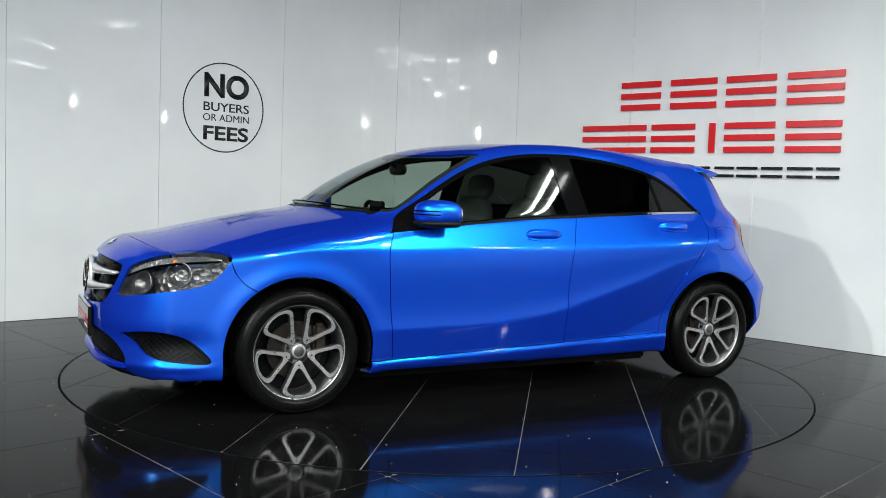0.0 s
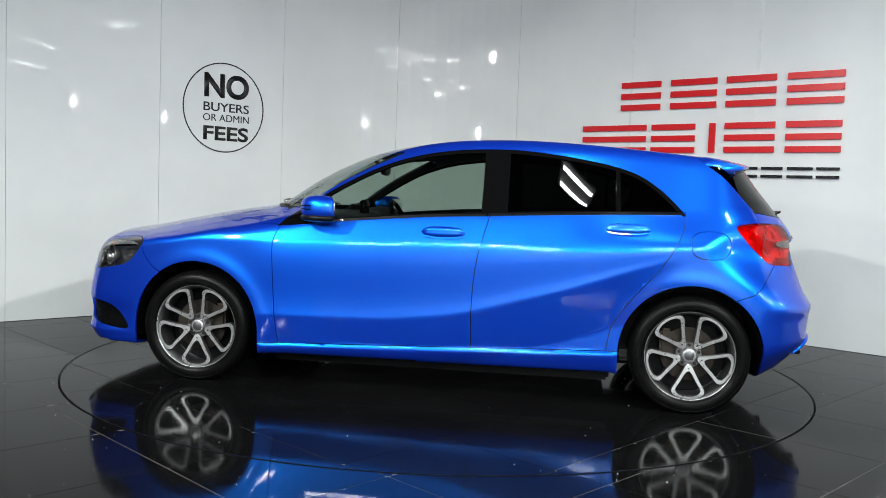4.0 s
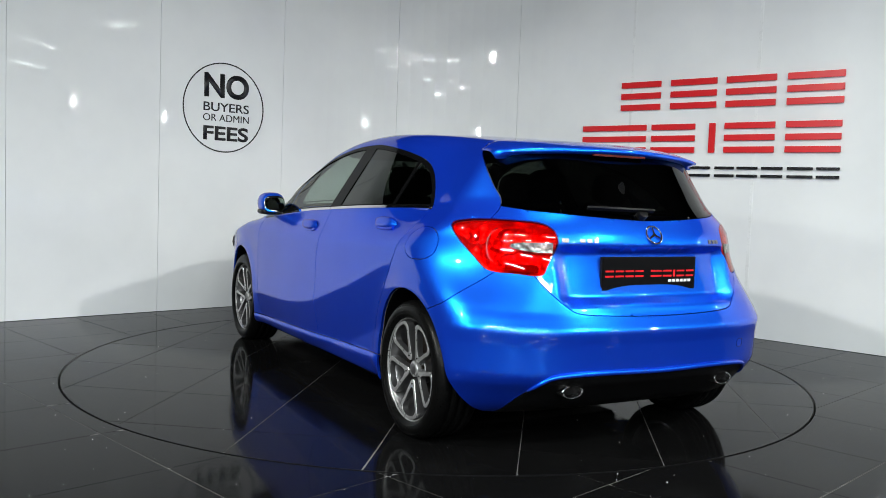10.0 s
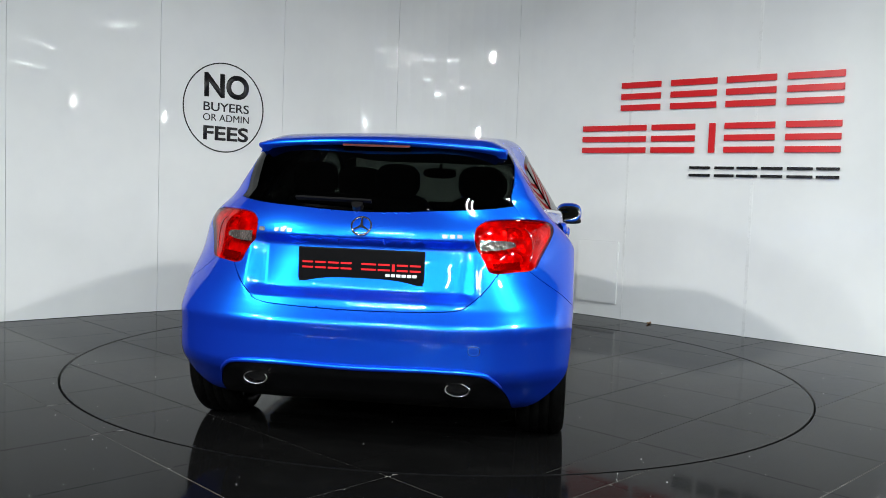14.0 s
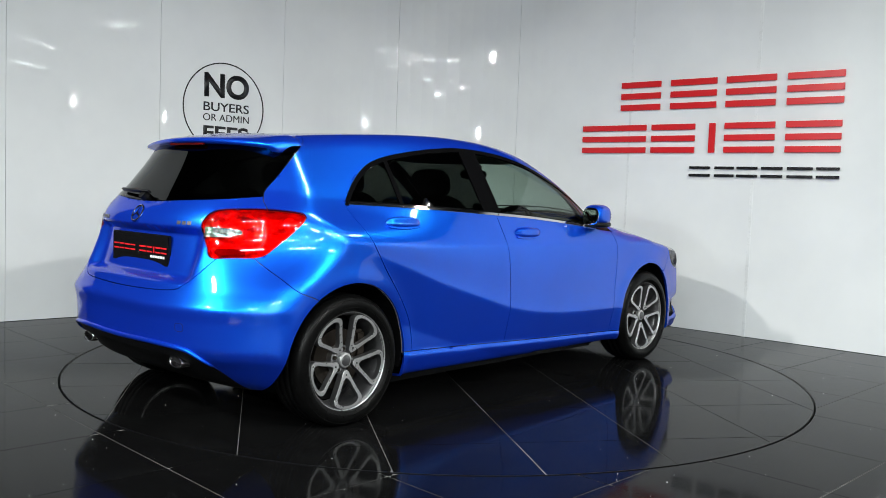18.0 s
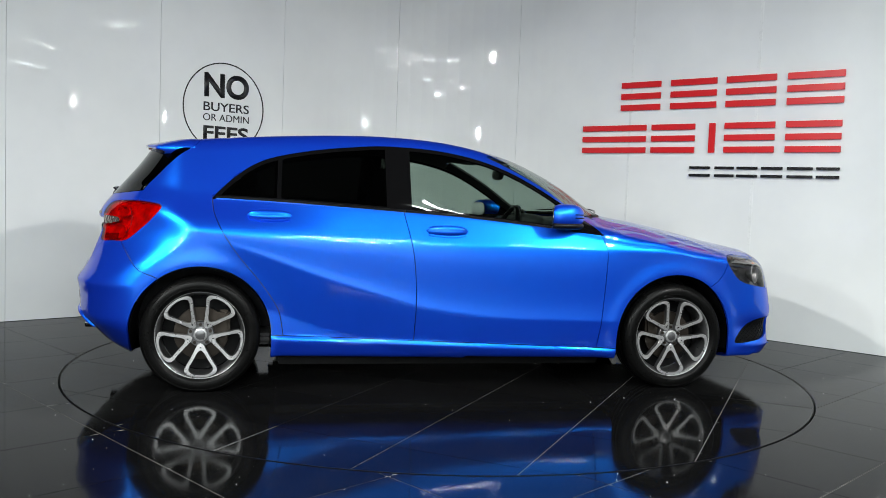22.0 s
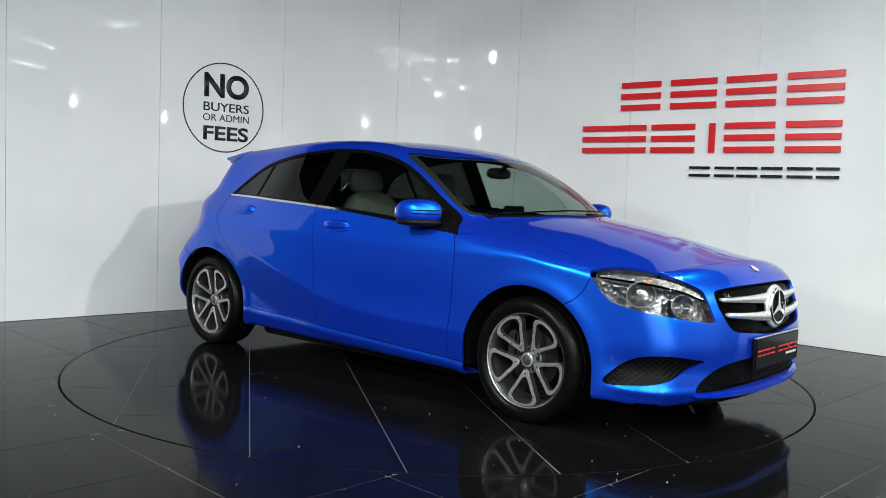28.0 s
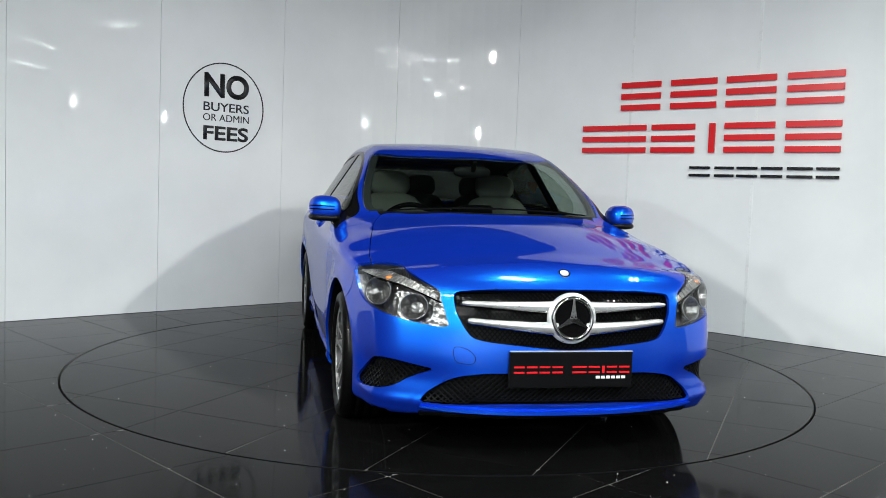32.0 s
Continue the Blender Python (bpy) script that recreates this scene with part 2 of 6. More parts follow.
def ring_cut(poly, r_min, r_max, name):
    """A tile's slab cut by the turntable's edge: the part between two circles round the origin, or None where nothing is left."""
    mid = Vector((sum(q[0] for q in poly) / 4, sum(q[1] for q in poly) / 4))
    base = math.atan2(mid.y, mid.x)
    turn = [(math.atan2(q[1], q[0]) - base + math.pi) % (2 * math.pi) - math.pi for q in poly]
    lo, hi = min(turn), max(turn)
    angles = sorted(set([lo + (hi - lo) * (i + 0.5) / 60 for i in range(60)] + turn))
    rows = []
    for a in angles:
        dx, dy = math.cos(base + a), math.sin(base + a)
        r0, r1 = 0.0, 99.0
        for p, q in zip(poly, poly[1:] + poly[:1]):
            nx, ny = q[1] - p[1], p[0] - q[0]
            if nx * (mid.x - p[0]) + ny * (mid.y - p[1]) > 0:
                nx, ny = -nx, -ny
            d, k = nx * p[0] + ny * p[1], nx * dx + ny * dy
            if k > 1e-9:
                r1 = min(r1, d / k)
            elif k < -1e-9:
                r0 = max(r0, d / k)
        r0, r1 = max(r0, r_min), min(r1, r_max)
        rows.append((dx, dy, r0, r1) if r1 > r0 else None)
    verts, faces = [], []
    last = None
    for row in rows:
        if row:
            dx, dy, r0, r1 = row
            k = len(verts)
            verts += [(dx * r0, dy * r0, 0.0), (dx * r1, dy * r1, 0.0), (dx * r0, dy * r0, -0.012), (dx * r1, dy * r1, -0.012)]
            if last is not None:
                faces += [(last, last + 1, k + 1, k), (last, k, k + 2, last + 2), (last + 1, last + 3, k + 3, k + 1)]
            last = k
        else:
            last = None
    return mesh_from(name, verts, faces) if len(faces) > 3 else None


def tile_grid(turn, off_u, off_v, keep, joint=0.0042):
    """Square tiles on a turned grid, as outlines in the plane."""
    c, s = math.cos(radians(turn)), math.sin(radians(turn))
    h = joint / 2
    for i in range(-34, 35):
        for j in range(-34, 35):
            u0, v0 = off_u + i * TILE, off_v + j * TILE
            cell = [(u0 + h, v0 + h), (u0 + TILE - h, v0 + h), (u0 + TILE - h, v0 + TILE - h), (u0 + h, v0 + TILE - h)]
            cell = [(c * u - s * v, s * u + c * v) for u, v in cell]
            mid = (sum(q[0] for q in cell) / 4, sum(q[1] for q in cell) / 4)
            if keep(mid):
                yield cell


# the wall's line in plan: two straight runs and a round corner between them
CORNER = Vector((-0.103, 3.911))
DIR_L, DIR_R = Vector((-math.cos(radians(42.45)), -math.sin(radians(42.45)))), Vector((math.cos(radians(41.46)), -math.sin(radians(41.46))))
ROUND = 1.7
TANGENT = ROUND * math.tan(radians((42.45 + 41.46) / 2))
ARC = ROUND * radians(42.45 + 41.46)
BEND = CORNER + DIR_L * TANGENT + Vector((-DIR_L.y, DIR_L.x)) * ROUND
WALL_TOP = 3.05


def wall_at(s):
    """The wall's place and its inward normal at s metres from the start of the round corner (s < 0: the run on the left)."""
    if s < 0:
        p = CORNER + DIR_L * (TANGENT - s)
        return p, Vector((-DIR_L.y, DIR_L.x))
    if s > ARC:
        p = CORNER + DIR_R * (TANGENT + s - ARC)
        return p, Vector((DIR_R.y, -DIR_R.x))
    a = Vector((DIR_L.y, -DIR_L.x))
    ang = -s / ROUND
    n = Vector((a.x * math.cos(ang) - a.y * math.sin(ang), a.x * math.sin(ang) + a.y * math.cos(ang)))
    return BEND + n * ROUND, -n


def wall_sheet(name, s0, s1, z0, z1, proud, thick, material, parent=None, label="", steps=None):
    """A piece of board that follows the wall from s0 to s1, its face proud of the wall's line."""
    n = steps or (1 if s1 <= 0 or s0 >= ARC else 10)
    verts, faces = [], []
    for i in range(n + 1):
        p, nrm = wall_at(s0 + (s1 - s0) * i / n)
        for d in (proud, proud - thick):
            for z in (z0, z1):
                verts.append((p.x + nrm.x * d, p.y + nrm.y * d, z))
    for i in range(n):
        a, b = 4 * i, 4 * i + 4
        faces += [(a, b, b + 1, a + 1), (a + 2, a + 3, b + 3, b + 2), (a + 1, b + 1, b + 3, a + 3), (a, a + 2, b + 2, b)]
    faces += [(0, 1, 3, 2), (4 * n, 4 * n + 2, 4 * n + 3, 4 * n + 1)]
    return link(name, mesh_from(name, verts, faces), material, parent, label)


JOINTS = [-4.02, -2.82, -1.615, -0.417, 0.825, 2.067, 3.312, 4.472, 5.66, 6.86, 8.06, 9.26]


def build_wall():
    wall = tagged(thing("wall_stage", "tall curved showroom wall of glossy white panels", "wall"), kind="structure")
    for a, b in zip(JOINTS, JOINTS[1:]):
        wall_sheet("panel", a + 0.0015, b - 0.0015, 0.003, WALL_TOP, 0.0, 0.018, M_PANEL, wall)
    wall_sheet("backing", JOINTS[0], JOINTS[-1], 0.0, WALL_TOP - 0.01, -0.02, 0.06, M_TRIMD, wall, "dark backing behind the panels", 60)
    for s, z0, w in ((3.312, 0.0, 0.022), (4.472, 0.0, 0.026)):
        wall_sheet("joint_strip", s - w / 2, s + w / 2, z0, WALL_TOP, 0.003, 0.003, M_TRIM, wall, "raised white joint cover strip", 1)
    return wall


def build_floor():
    floor = tagged(thing("floor", "polished black granite floor tiles with pale grout", "floor"), kind="structure")
    n = 128
    r_in = R_DISC + GAP
    bm = bmesh.new()
    inner = [bm.verts.new((r_in * math.cos(2 * math.pi * i / n), r_in * math.sin(2 * math.pi * i / n), -0.0015)) for i in range(n)]
    outer = [bm.verts.new((21 * math.cos(2 * math.pi * i / n), 21 * math.sin(2 * math.pi * i / n), -0.0015)) for i in range(n)]
    low = [bm.verts.new((v.co.x, v.co.y, -0.06)) for v in inner]
    for i in range(n):
        j = (i + 1) % n
        bm.faces.new((inner[i], outer[i], outer[j], inner[j]))
        bm.faces.new((low[i], inner[i], inner[j], low[j]))
    part("grout_bed", bm, M_GROUT, floor, "pale grey grout between the tiles")
    shared = None
    rest = bmesh.new()
    for cell in tile_grid(45.0, 0.07 - 4 * TILE, -1.497 - 0.0, lambda q: -14.9 < q[1] < 4.3 and -6.9 < q[0] < 12.9):
        far = max(math.hypot(*q) for q in cell)
        near = min(math.hypot(*q) for q in cell)
        mid = Vector((sum(q[0] for q in cell) / 4, sum(q[1] for q in cell) / 4))
        if mid.length < R_DISC - 0.5 or far <= r_in + 0.01:
            continue
        if near > r_in and mid.length > R_DISC + 0.43:
            if mid.length < 5.2 and -4.4 < mid.y < 4.2:
                if shared is None:
                    shared = slab([(q[0] - mid.x, q[1] - mid.y) for q in cell], -0.012, 0.0, "floor_tile")
                link("tile", shared, M_TILE, floor, m=Matrix.Translation((mid.x, mid.y, 0)))
            else:
                vs = [rest.verts.new((q[0], q[1], 0.0)) for q in cell]
                rest.faces.new(vs)
            continue
        cut = ring_cut(cell, r_in + 0.0005, 99.0, "cut_floor_tile")
        if cut:
            link("tile", cut, M_TILE, floor)
    tagged(part("outer_tiles", rest, M_TILE, floor), kind="stuff")
    # the pit under the turntable
    bm = bmesh.new()
    bmesh.ops.create_circle(bm, cap_ends=True, segments=96, radius=r_in + 0.03, matrix=Matrix.Translation((0, 0, -0.06)))
    part("pit_floor", bm, M_RING, floor, "black gap round the turntable")


def build_turntable():
    disc = thing("turntable", "round black granite turntable flush in the showroom floor", "turntable")
    bm = bmesh.new()
    bmesh.ops.create_cone(bm, cap_ends=True, segments=128, radius1=R_DISC - 0.004, radius2=R_DISC - 0.004, depth=0.05,
                          matrix=Matrix.Translation((0, 0, -0.0268)))
    part("grout_bed", bm, M_GROUT, disc, "pale grey grout between the tiles")
    shared = None
    for cell in tile_grid(54.5, 0.013, 0.01, lambda q: math.hypot(*q) < R_DISC + 0.43):
        far = max(math.hypot(*q) for q in cell)
        mid = Vector((sum(q[0] for q in cell) / 4, sum(q[1] for q in cell) / 4))
        if far < R_DISC - 0.002:
            if shared is None:
                shared = slab([(q[0] - mid.x, q[1] - mid.y) for q in cell], -0.012, 0.0, "disc_tile")
            link("tile", shared, M_TILE, disc, m=Matrix.Translation((mid.x, mid.y, 0)))
            continue
        cut = ring_cut(cell, 0.0, R_DISC, "cut_disc_tile")
        if cut:
            link("tile", cut, M_TILE, disc)
    bm = bmesh.new()
    n = 160
    rows = []
    for r, z in ((R_DISC - 0.003, -0.02), (R_DISC - 0.003, 0.0012), (R_DISC + 0.0005, 0.0012), (R_DISC + 0.0005, -0.05)):
        rows.append([bm.verts.new((r * math.cos(2 * math.pi * i / n), r * math.sin(2 * math.pi * i / n), z)) for i in range(n)])
    for a, b in zip(rows, rows[1:]):
        for i in range(n):
            bm.faces.new((a[i], a[(i + 1) % n], b[(i + 1) % n], b[i]))
    rnd = random.Random(11)
    crumbs = bmesh.new()
    for _ in range(80):
        r, a = R_DISC * math.sqrt(rnd.uniform(0.25, 0.97)), rnd.uniform(-math.pi, math.pi)
        k = rnd.uniform(0.001, 0.0021) if rnd.random() < 0.75 else rnd.uniform(0.0022, 0.0034)
        bmesh.ops.create_cube(crumbs, size=k, matrix=pose(r * math.cos(a), r * math.sin(a), k * 0.5, rz=rnd.uniform(0, 90)))
    tagged(part("dust_crumbs", crumbs, M_WHITE, disc, "tiny white crumbs"), kind="stuff")
    part("edge_band", bm, M_BLACKP, disc, "thin dark metal edge band")
    return disc


def build_hall():
    """Plain walls and ceiling that close the showroom round the camera."""
    def wall(name, x0, y0, x1, y1, mat, label):
        d = Vector((x1 - x0, y1 - y0))
        nrm = Vector((-d.y, d.x)).normalized() * 0.2
        poly = [(x0, y0), (x1, y1), (x1 + nrm.x, y1 + nrm.y), (x0 + nrm.x, y0 + nrm.y)]
        tagged(link(name, slab(poly, 0.0, CEILING, name), mat), label, "wall", kind="structure")
    # west wall coloured dark so the car's side mirrors an unlit hall
    wall("wall_west", -7.0, -15.0, -7.0, 4.6, M_HALL_UNLIT, "unseen showroom side wall coloured dark to stand for an unlit hall")
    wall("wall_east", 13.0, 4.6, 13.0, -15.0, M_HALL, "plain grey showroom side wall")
    wall("wall_south", 13.2, -15.0, -7.2, -15.0, M_HALL, "plain grey showroom end wall")
    wall("wall_north", -7.2, 4.4, 13.2, 4.4, M_CEIL, "dark wall behind the white stage wall")
    bm = bmesh.new()
    box(bm, 3.0, -5.2, CEILING + 0.1, 20.6, 20.4, 0.2)
    tagged(part("ceiling", bm, M_CEIL, None), "dark painted showroom ceiling", "ceiling", kind="structure")


def build_strip_lights():
    glow = glow_material("lit_diffuser", (1.0, 0.985, 0.96), 6.0)
    first = thing("ceiling_light", "long white strip light under the dark ceiling", "lamp", "ceiling strip lights")
    bm = bmesh.new()
    box(bm, 0, 0, -0.05, 1.56, 0.24, 0.1, bevel=0.01)
    part("housing", bm, M_HOUSING, first)
    bm = bmesh.new()
    box(bm, 0, 0, -0.108, 1.5, 0.18, 0.012, bevel=0.004)
    part("diffuser", bm, glow, first, "glowing white diffuser")
    for i, (x, y, watts) in enumerate(STRIPS):
        m = Matrix.Translation((x, y, CEILING))
        if i:
            copy_thing(first, m)
        else:
            first.matrix_basis = m
        strip_lamp(x, y, watts)


def build_twin_lights():
    glow = glow_material("lit_tube", (1.0, 0.99, 0.97), 8.0)
    for x, y, turn in TWINS:
        lamp = thing("twin_tube_light", "white twin tube batten light hung over the stage", "lamp", "twin tube lights", m=pose(x, y, TWIN_Z, rz=turn))
        for e in (-0.28, 0.28):
            bm = bmesh.new()
            bmesh.ops.create_cone(bm, cap_ends=True, segments=8, radius1=0.004, radius2=0.004, depth=CEILING - TWIN_Z, matrix=Matrix.Translation((0, e, (CEILING - TWIN_Z) / 2)))
            part("drop_rod", bm, M_HOUSING, lamp, "thin drop rod")
        part("housing", box(bmesh.new(), 0, 0, -0.03, 0.26, 0.7, 0.06, bevel=0.008), M_HOUSING, lamp)
        for k in (-0.075, 0.075):
            bm = bmesh.new()
            bmesh.ops.create_cone(bm, cap_ends=True, segments=12, radius1=0.016, radius2=0.016, depth=0.62, matrix=Matrix.Translation((k, 0, -0.085)) @ Matrix.Rotation(math.pi / 2, 4, "X"))
            part("tube", bm, glow, lamp, "glowing white tube")
            for e in (-0.32, 0.32):
                part("end_cap", box(bmesh.new(), k, e, -0.075, 0.035, 0.02, 0.05, bevel=0.004), M_HOUSING, lamp)
        twin_lamp(x, y, turn, 14.0)
    for x, y, watts in SPOTS:
        lamp = thing("stage_lamp", "round white stage lamp tilted from the dark ceiling", "lamp", "stage lamps", m=pose(x, y, CEILING))
        part("base", box(bmesh.new(), 0, 0, -0.02, 0.12, 0.12, 0.04, bevel=0.01), M_HOUSING, lamp)
        aim = look((0, 0, -0.16), (-x, -0.3 - y, 0.5 - CEILING))
        bm = bmesh.new()
        bmesh.ops.create_cone(bm, cap_ends=True, segments=32, radius1=0.13, radius2=0.10, depth=0.1, matrix=aim @ Matrix.Translation((0, 0, 0.07)))
        part("lamp_head", bm, M_HOUSING, lamp)
        bm = bmesh.new()
        bmesh.ops.create_cone(bm, cap_ends=True, segments=32, radius1=0.11, radius2=0.11, depth=0.008, matrix=aim @ Matrix.Translation((0, 0, 0.012)))
        part("diffuser", bm, glow, lamp, "glowing white diffuser")
        spot_lamp(x, y, watts)


def build_floods():
    """Flood lights on stands, turned to the stage."""
    for place, watts in FLOODS:
        flood_lamp(place, watts)
        aim = look(place, (0.6, 2.4, 2.3))
        stand = thing("floodlight", "black studio floodlight on a tall stand", "lamp", "studio floodlights", m=Matrix.Translation((place[0], place[1], 0)))
        back = aim.to_quaternion() @ Vector((0, 0, 1))
        head = Matrix.Translation((back.x * 0.08, back.y * 0.08, place[2] + back.z * 0.08)) @ aim.to_quaternion().to_matrix().to_4x4()
        bm = box(bmesh.new(), 0, 0, 0, 0.34, 0.44, 0.12, bevel=0.015)
        part("lamp_head", bm, M_BLACKP, stand, m=head)
        bm = bmesh.new()
        bmesh.ops.create_cone(bm, cap_ends=True, segments=16, radius1=0.018, radius2=0.014, depth=place[2] - 0.22, matrix=Matrix.Translation((back.x * 0.08, back.y * 0.08, (place[2] - 0.22) / 2)))
        part("pole", bm, M_BLACKP, stand)
        for a in (0, 120, 240):
            bm = box(bmesh.new(), 0.19, 0, 0.02, 0.4, 0.03, 0.04, bevel=0.005)
            part("leg", bm, M_BLACKP, stand, m=Matrix.Translation((back.x * 0.08, back.y * 0.08, 0)) @ Matrix.Rotation(radians(a), 4, "Z"))


# ---- signs on the wall ----
def wall_frame(s, z, proud):
    """A pose on the wall: x along the wall to the right, y up, z out of the wall."""
    p, n = wall_at(s)
    x = Vector((-n.y, n.x, 0))
    m = Matrix((x, (0, 0, 1), (n.x, n.y, 0))).transposed().to_4x4()
    m.translation = (p.x + n.x * proud, p.y + n.y * proud, z)
    return m


def text_mesh(body, width, height, depth, bold=0.0):
    """Words in the built-in font as a mesh, fitted into width by height round the origin."""
    cu = bpy.data.curves.new("words", "FONT")
    cu.body, cu.size, cu.extrude, cu.offset, cu.resolution_u = body, 1.0, 0.0, bold, 6
    ob = bpy.data.objects.new("words", cu)
    me = bpy.data.meshes.new_from_object(ob)
    bpy.data.objects.remove(ob)
    co = np.array([v.co for v in me.vertices])
    lo, hi = co.min(0), co.max(0)
    k = np.array([width / (hi[0] - lo[0]), height / (hi[1] - lo[1])])
    for v in me.vertices:
        v.co.x, v.co.y = (v.co.x - (lo[0] + hi[0]) / 2) * k[0], (v.co.y - (lo[1] + hi[1]) / 2) * k[1]
    bm = bmesh.new()
    bm.from_mesh(me)
    bpy.data.meshes.remove(me)
    got = bmesh.ops.extrude_face_region(bm, geom=bm.faces[:])
    for g in got["geom"]:
        if isinstance(g, bmesh.types.BMVert):
            g.co.z += depth
    bmesh.ops.recalc_face_normals(bm, faces=bm.faces[:])
    return bm


def build_round_sign():
    sign = thing("round_sign", "round black line sign with black words on the white wall", "sign", m=wall_frame(-1.018, 1.783, 0.001))
    bm = bmesh.new()
    n, r, w, d = 120, 0.395, 0.011, 0.003
    rows = [[bm.verts.new((q * math.cos(2 * math.pi * i / n), q * math.sin(2 * math.pi * i / n), z)) for i in range(n)]
            for q, z in ((r - w, 0), (r - w, d), (r, d), (r, 0))]
    for a, b in zip(rows, rows[1:] + rows[:1]):
        for i in range(n):
            bm.faces.new((a[i], b[i], b[(i + 1) % n], a[(i + 1) % n]))
    bmesh.ops.recalc_face_normals(bm, faces=bm.faces[:])
    part("circle", bm, M_INK, sign)
    for words, w, h, z, bold in (("NO", 0.437, 0.214, 0.19, 0.035), ("BUYERS", 0.444, 0.077, 0.003, 0.008),
                                 ("OR ADMIN", 0.449, 0.062, -0.091, 0.0), ("FEES", 0.44, 0.127, -0.228, 0.025)):
        part("lettering", text_mesh(words, w, h, 0.003, bold), M_INK, sign, m=Matrix.Translation((0.021, z, 0)))
    return sign


def bar_block(bm, x0, x1, rows, depth, lean=0.0):
    for z0, z1 in rows:
        box(bm, (x0 + x1) / 2, (z0 + z1) / 2, depth / 2, x1 - x0, z1 - z0, depth, bevel=0.0015)


def build_wall_bars():
    """The dealer's wall sign as plain raised bars in its colours."""
    s_mid = 4.15
    sign = thing("wall_sign", "raised red and black bar sign fixed to the white wall", "sign", m=wall_frame(s_mid, 0, 0.011))
    d = 0.014
    rows3 = lambda lo, hi, t: [(lo, lo + t), ((lo + hi) / 2 - t / 2, (lo + hi) / 2 + t / 2), (hi - t, hi)]
    for a, b in ((3.222, 3.613), (3.709, 4.13), (4.213, 4.632), (4.721, 5.157)):
        for row in rows3(1.905, 2.158, 0.052):
            bm = bmesh.new()
            bar_block(bm, a - s_mid, b - s_mid, [row], d)
            part("red_bar", bm, M_RED, sign, "red acrylic bar")
    for a, b in ((2.83, 3.49), (3.542, 3.954), (4.082, 4.137), (4.217, 4.64), (4.728, 5.155)):
        for row in rows3(1.526, 1.775, 0.05) if b - a > 0.1 else [(1.526, 1.775)]:
            bm = bmesh.new()
            bar_block(bm, a - s_mid, b - s_mid, [row], d)
            part("red_bar", bm, M_RED, sign, "red acrylic bar")
    for a, b in ((3.919, 4.108), (4.149, 4.317), (4.341, 4.516), (4.546, 4.72), (4.756, 4.957), (4.984, 5.158)):
        for row in ((1.323, 1.345), (1.388, 1.41)):
            bm = bmesh.new()
            bar_block(bm, a - s_mid, b - s_mid, [row], d)
            part("black_bar", bm, M_BLACKL, sign, "black acrylic bar")
    for s in (3.4, 3.9, 4.4, 4.9):
        for z in (1.93, 1.55):
            part("fixing", box(bmesh.new(), s - s_mid, z, -0.0055, 0.012, 0.012, 0.011), M_TRIM, sign, "small stand-off fixing")
    return sign


def build_access_panel():
    p = thing("access_panel", "small flat white access panel low on the wall", "panel")
    bm = bmesh.new()
    box(bm, 0, 0, 0.010, 0.43, 0.575, 0.020, bevel=0.002)
    part("cover", bm, M_PANEL, p)
    for x in (-0.19, 0.19):
        for z in (-0.26, 0.26):
            bm = bmesh.new()
            bmesh.ops.create_cone(bm, cap_ends=True, segments=10, radius1=0.004, radius2=0.003, depth=0.002, matrix=Matrix.Translation((x, z, 0.021)))
            part("screw", bm, M_TRIM, p)
    p.matrix_basis = wall_frame(3.05, 0.425, 0.001)


def build_litter():
    """A dry curled leaf at the wall's foot and pale crumbs on the floor."""
    bm = bmesh.new()
    n = 7
    rows = []
    for i in range(n):
        u = i / (n - 1)
        w = 0.018 * math.sin(math.pi * min(0.97, u + 0.03)) + 0.001
        rows.append([bm.verts.new(((u - 0.5) * 0.06, s * w, 0.004 + 0.014 * (2 * u - 1) ** 2 + 0.008 * abs(s))) for s in (-1, 0, 1)])
    for a, b in zip(rows, rows[1:]):
        for k in (0, 1):
            bm.faces.new((a[k], b[k], b[k + 1], a[k + 1]))
    bmesh.ops.solidify(bm, geom=bm.faces[:], thickness=0.0012)
    bm.transform(Matrix.Translation((0, 0, 0.002)))
    low = min(v.co.z for v in bm.verts)
    bm.transform(Matrix.Translation((0, 0, -low)))
    p, nrm = wall_at(3.62)
    tagged(part("leaf", bm, M_BRASS, None, m=pose(p.x + nrm.x * 0.03, p.y + nrm.y * 0.03, 0.0, rz=40)), "small dry brown leaf on the floor by the wall", "leaf")
    rnd = random.Random(5)
    bm = bmesh.new()
    for _ in range(220):
        r, a = rnd.uniform(R_DISC + 0.03, 4.6), rnd.uniform(-math.pi, 0.9)
        x, y = r * math.cos(a), r * math.sin(a)
        if y > 1.0 or y < -4.6 or abs(x) > 3.6:
            continue
        k = rnd.uniform(0.001, 0.0021) if rnd.random() < 0.8 else rnd.uniform(0.0022, 0.0034)
        bmesh.ops.create_cube(bm, size=k, matrix=pose(x, y, k * 0.5, rz=rnd.uniform(0, 90)))
    tagged(part("dust_crumbs", bm, M_WHITE, None), "tiny white crumbs scattered on the black tiles", "crumbs", kind="stuff")


build_wall()
build_floor()
build_hall()
build_strip_lights()
build_twin_lights()
build_floods()
TURNTABLE = build_turntable()
build_round_sign()
build_wall_bars()
build_access_panel()
build_litter()


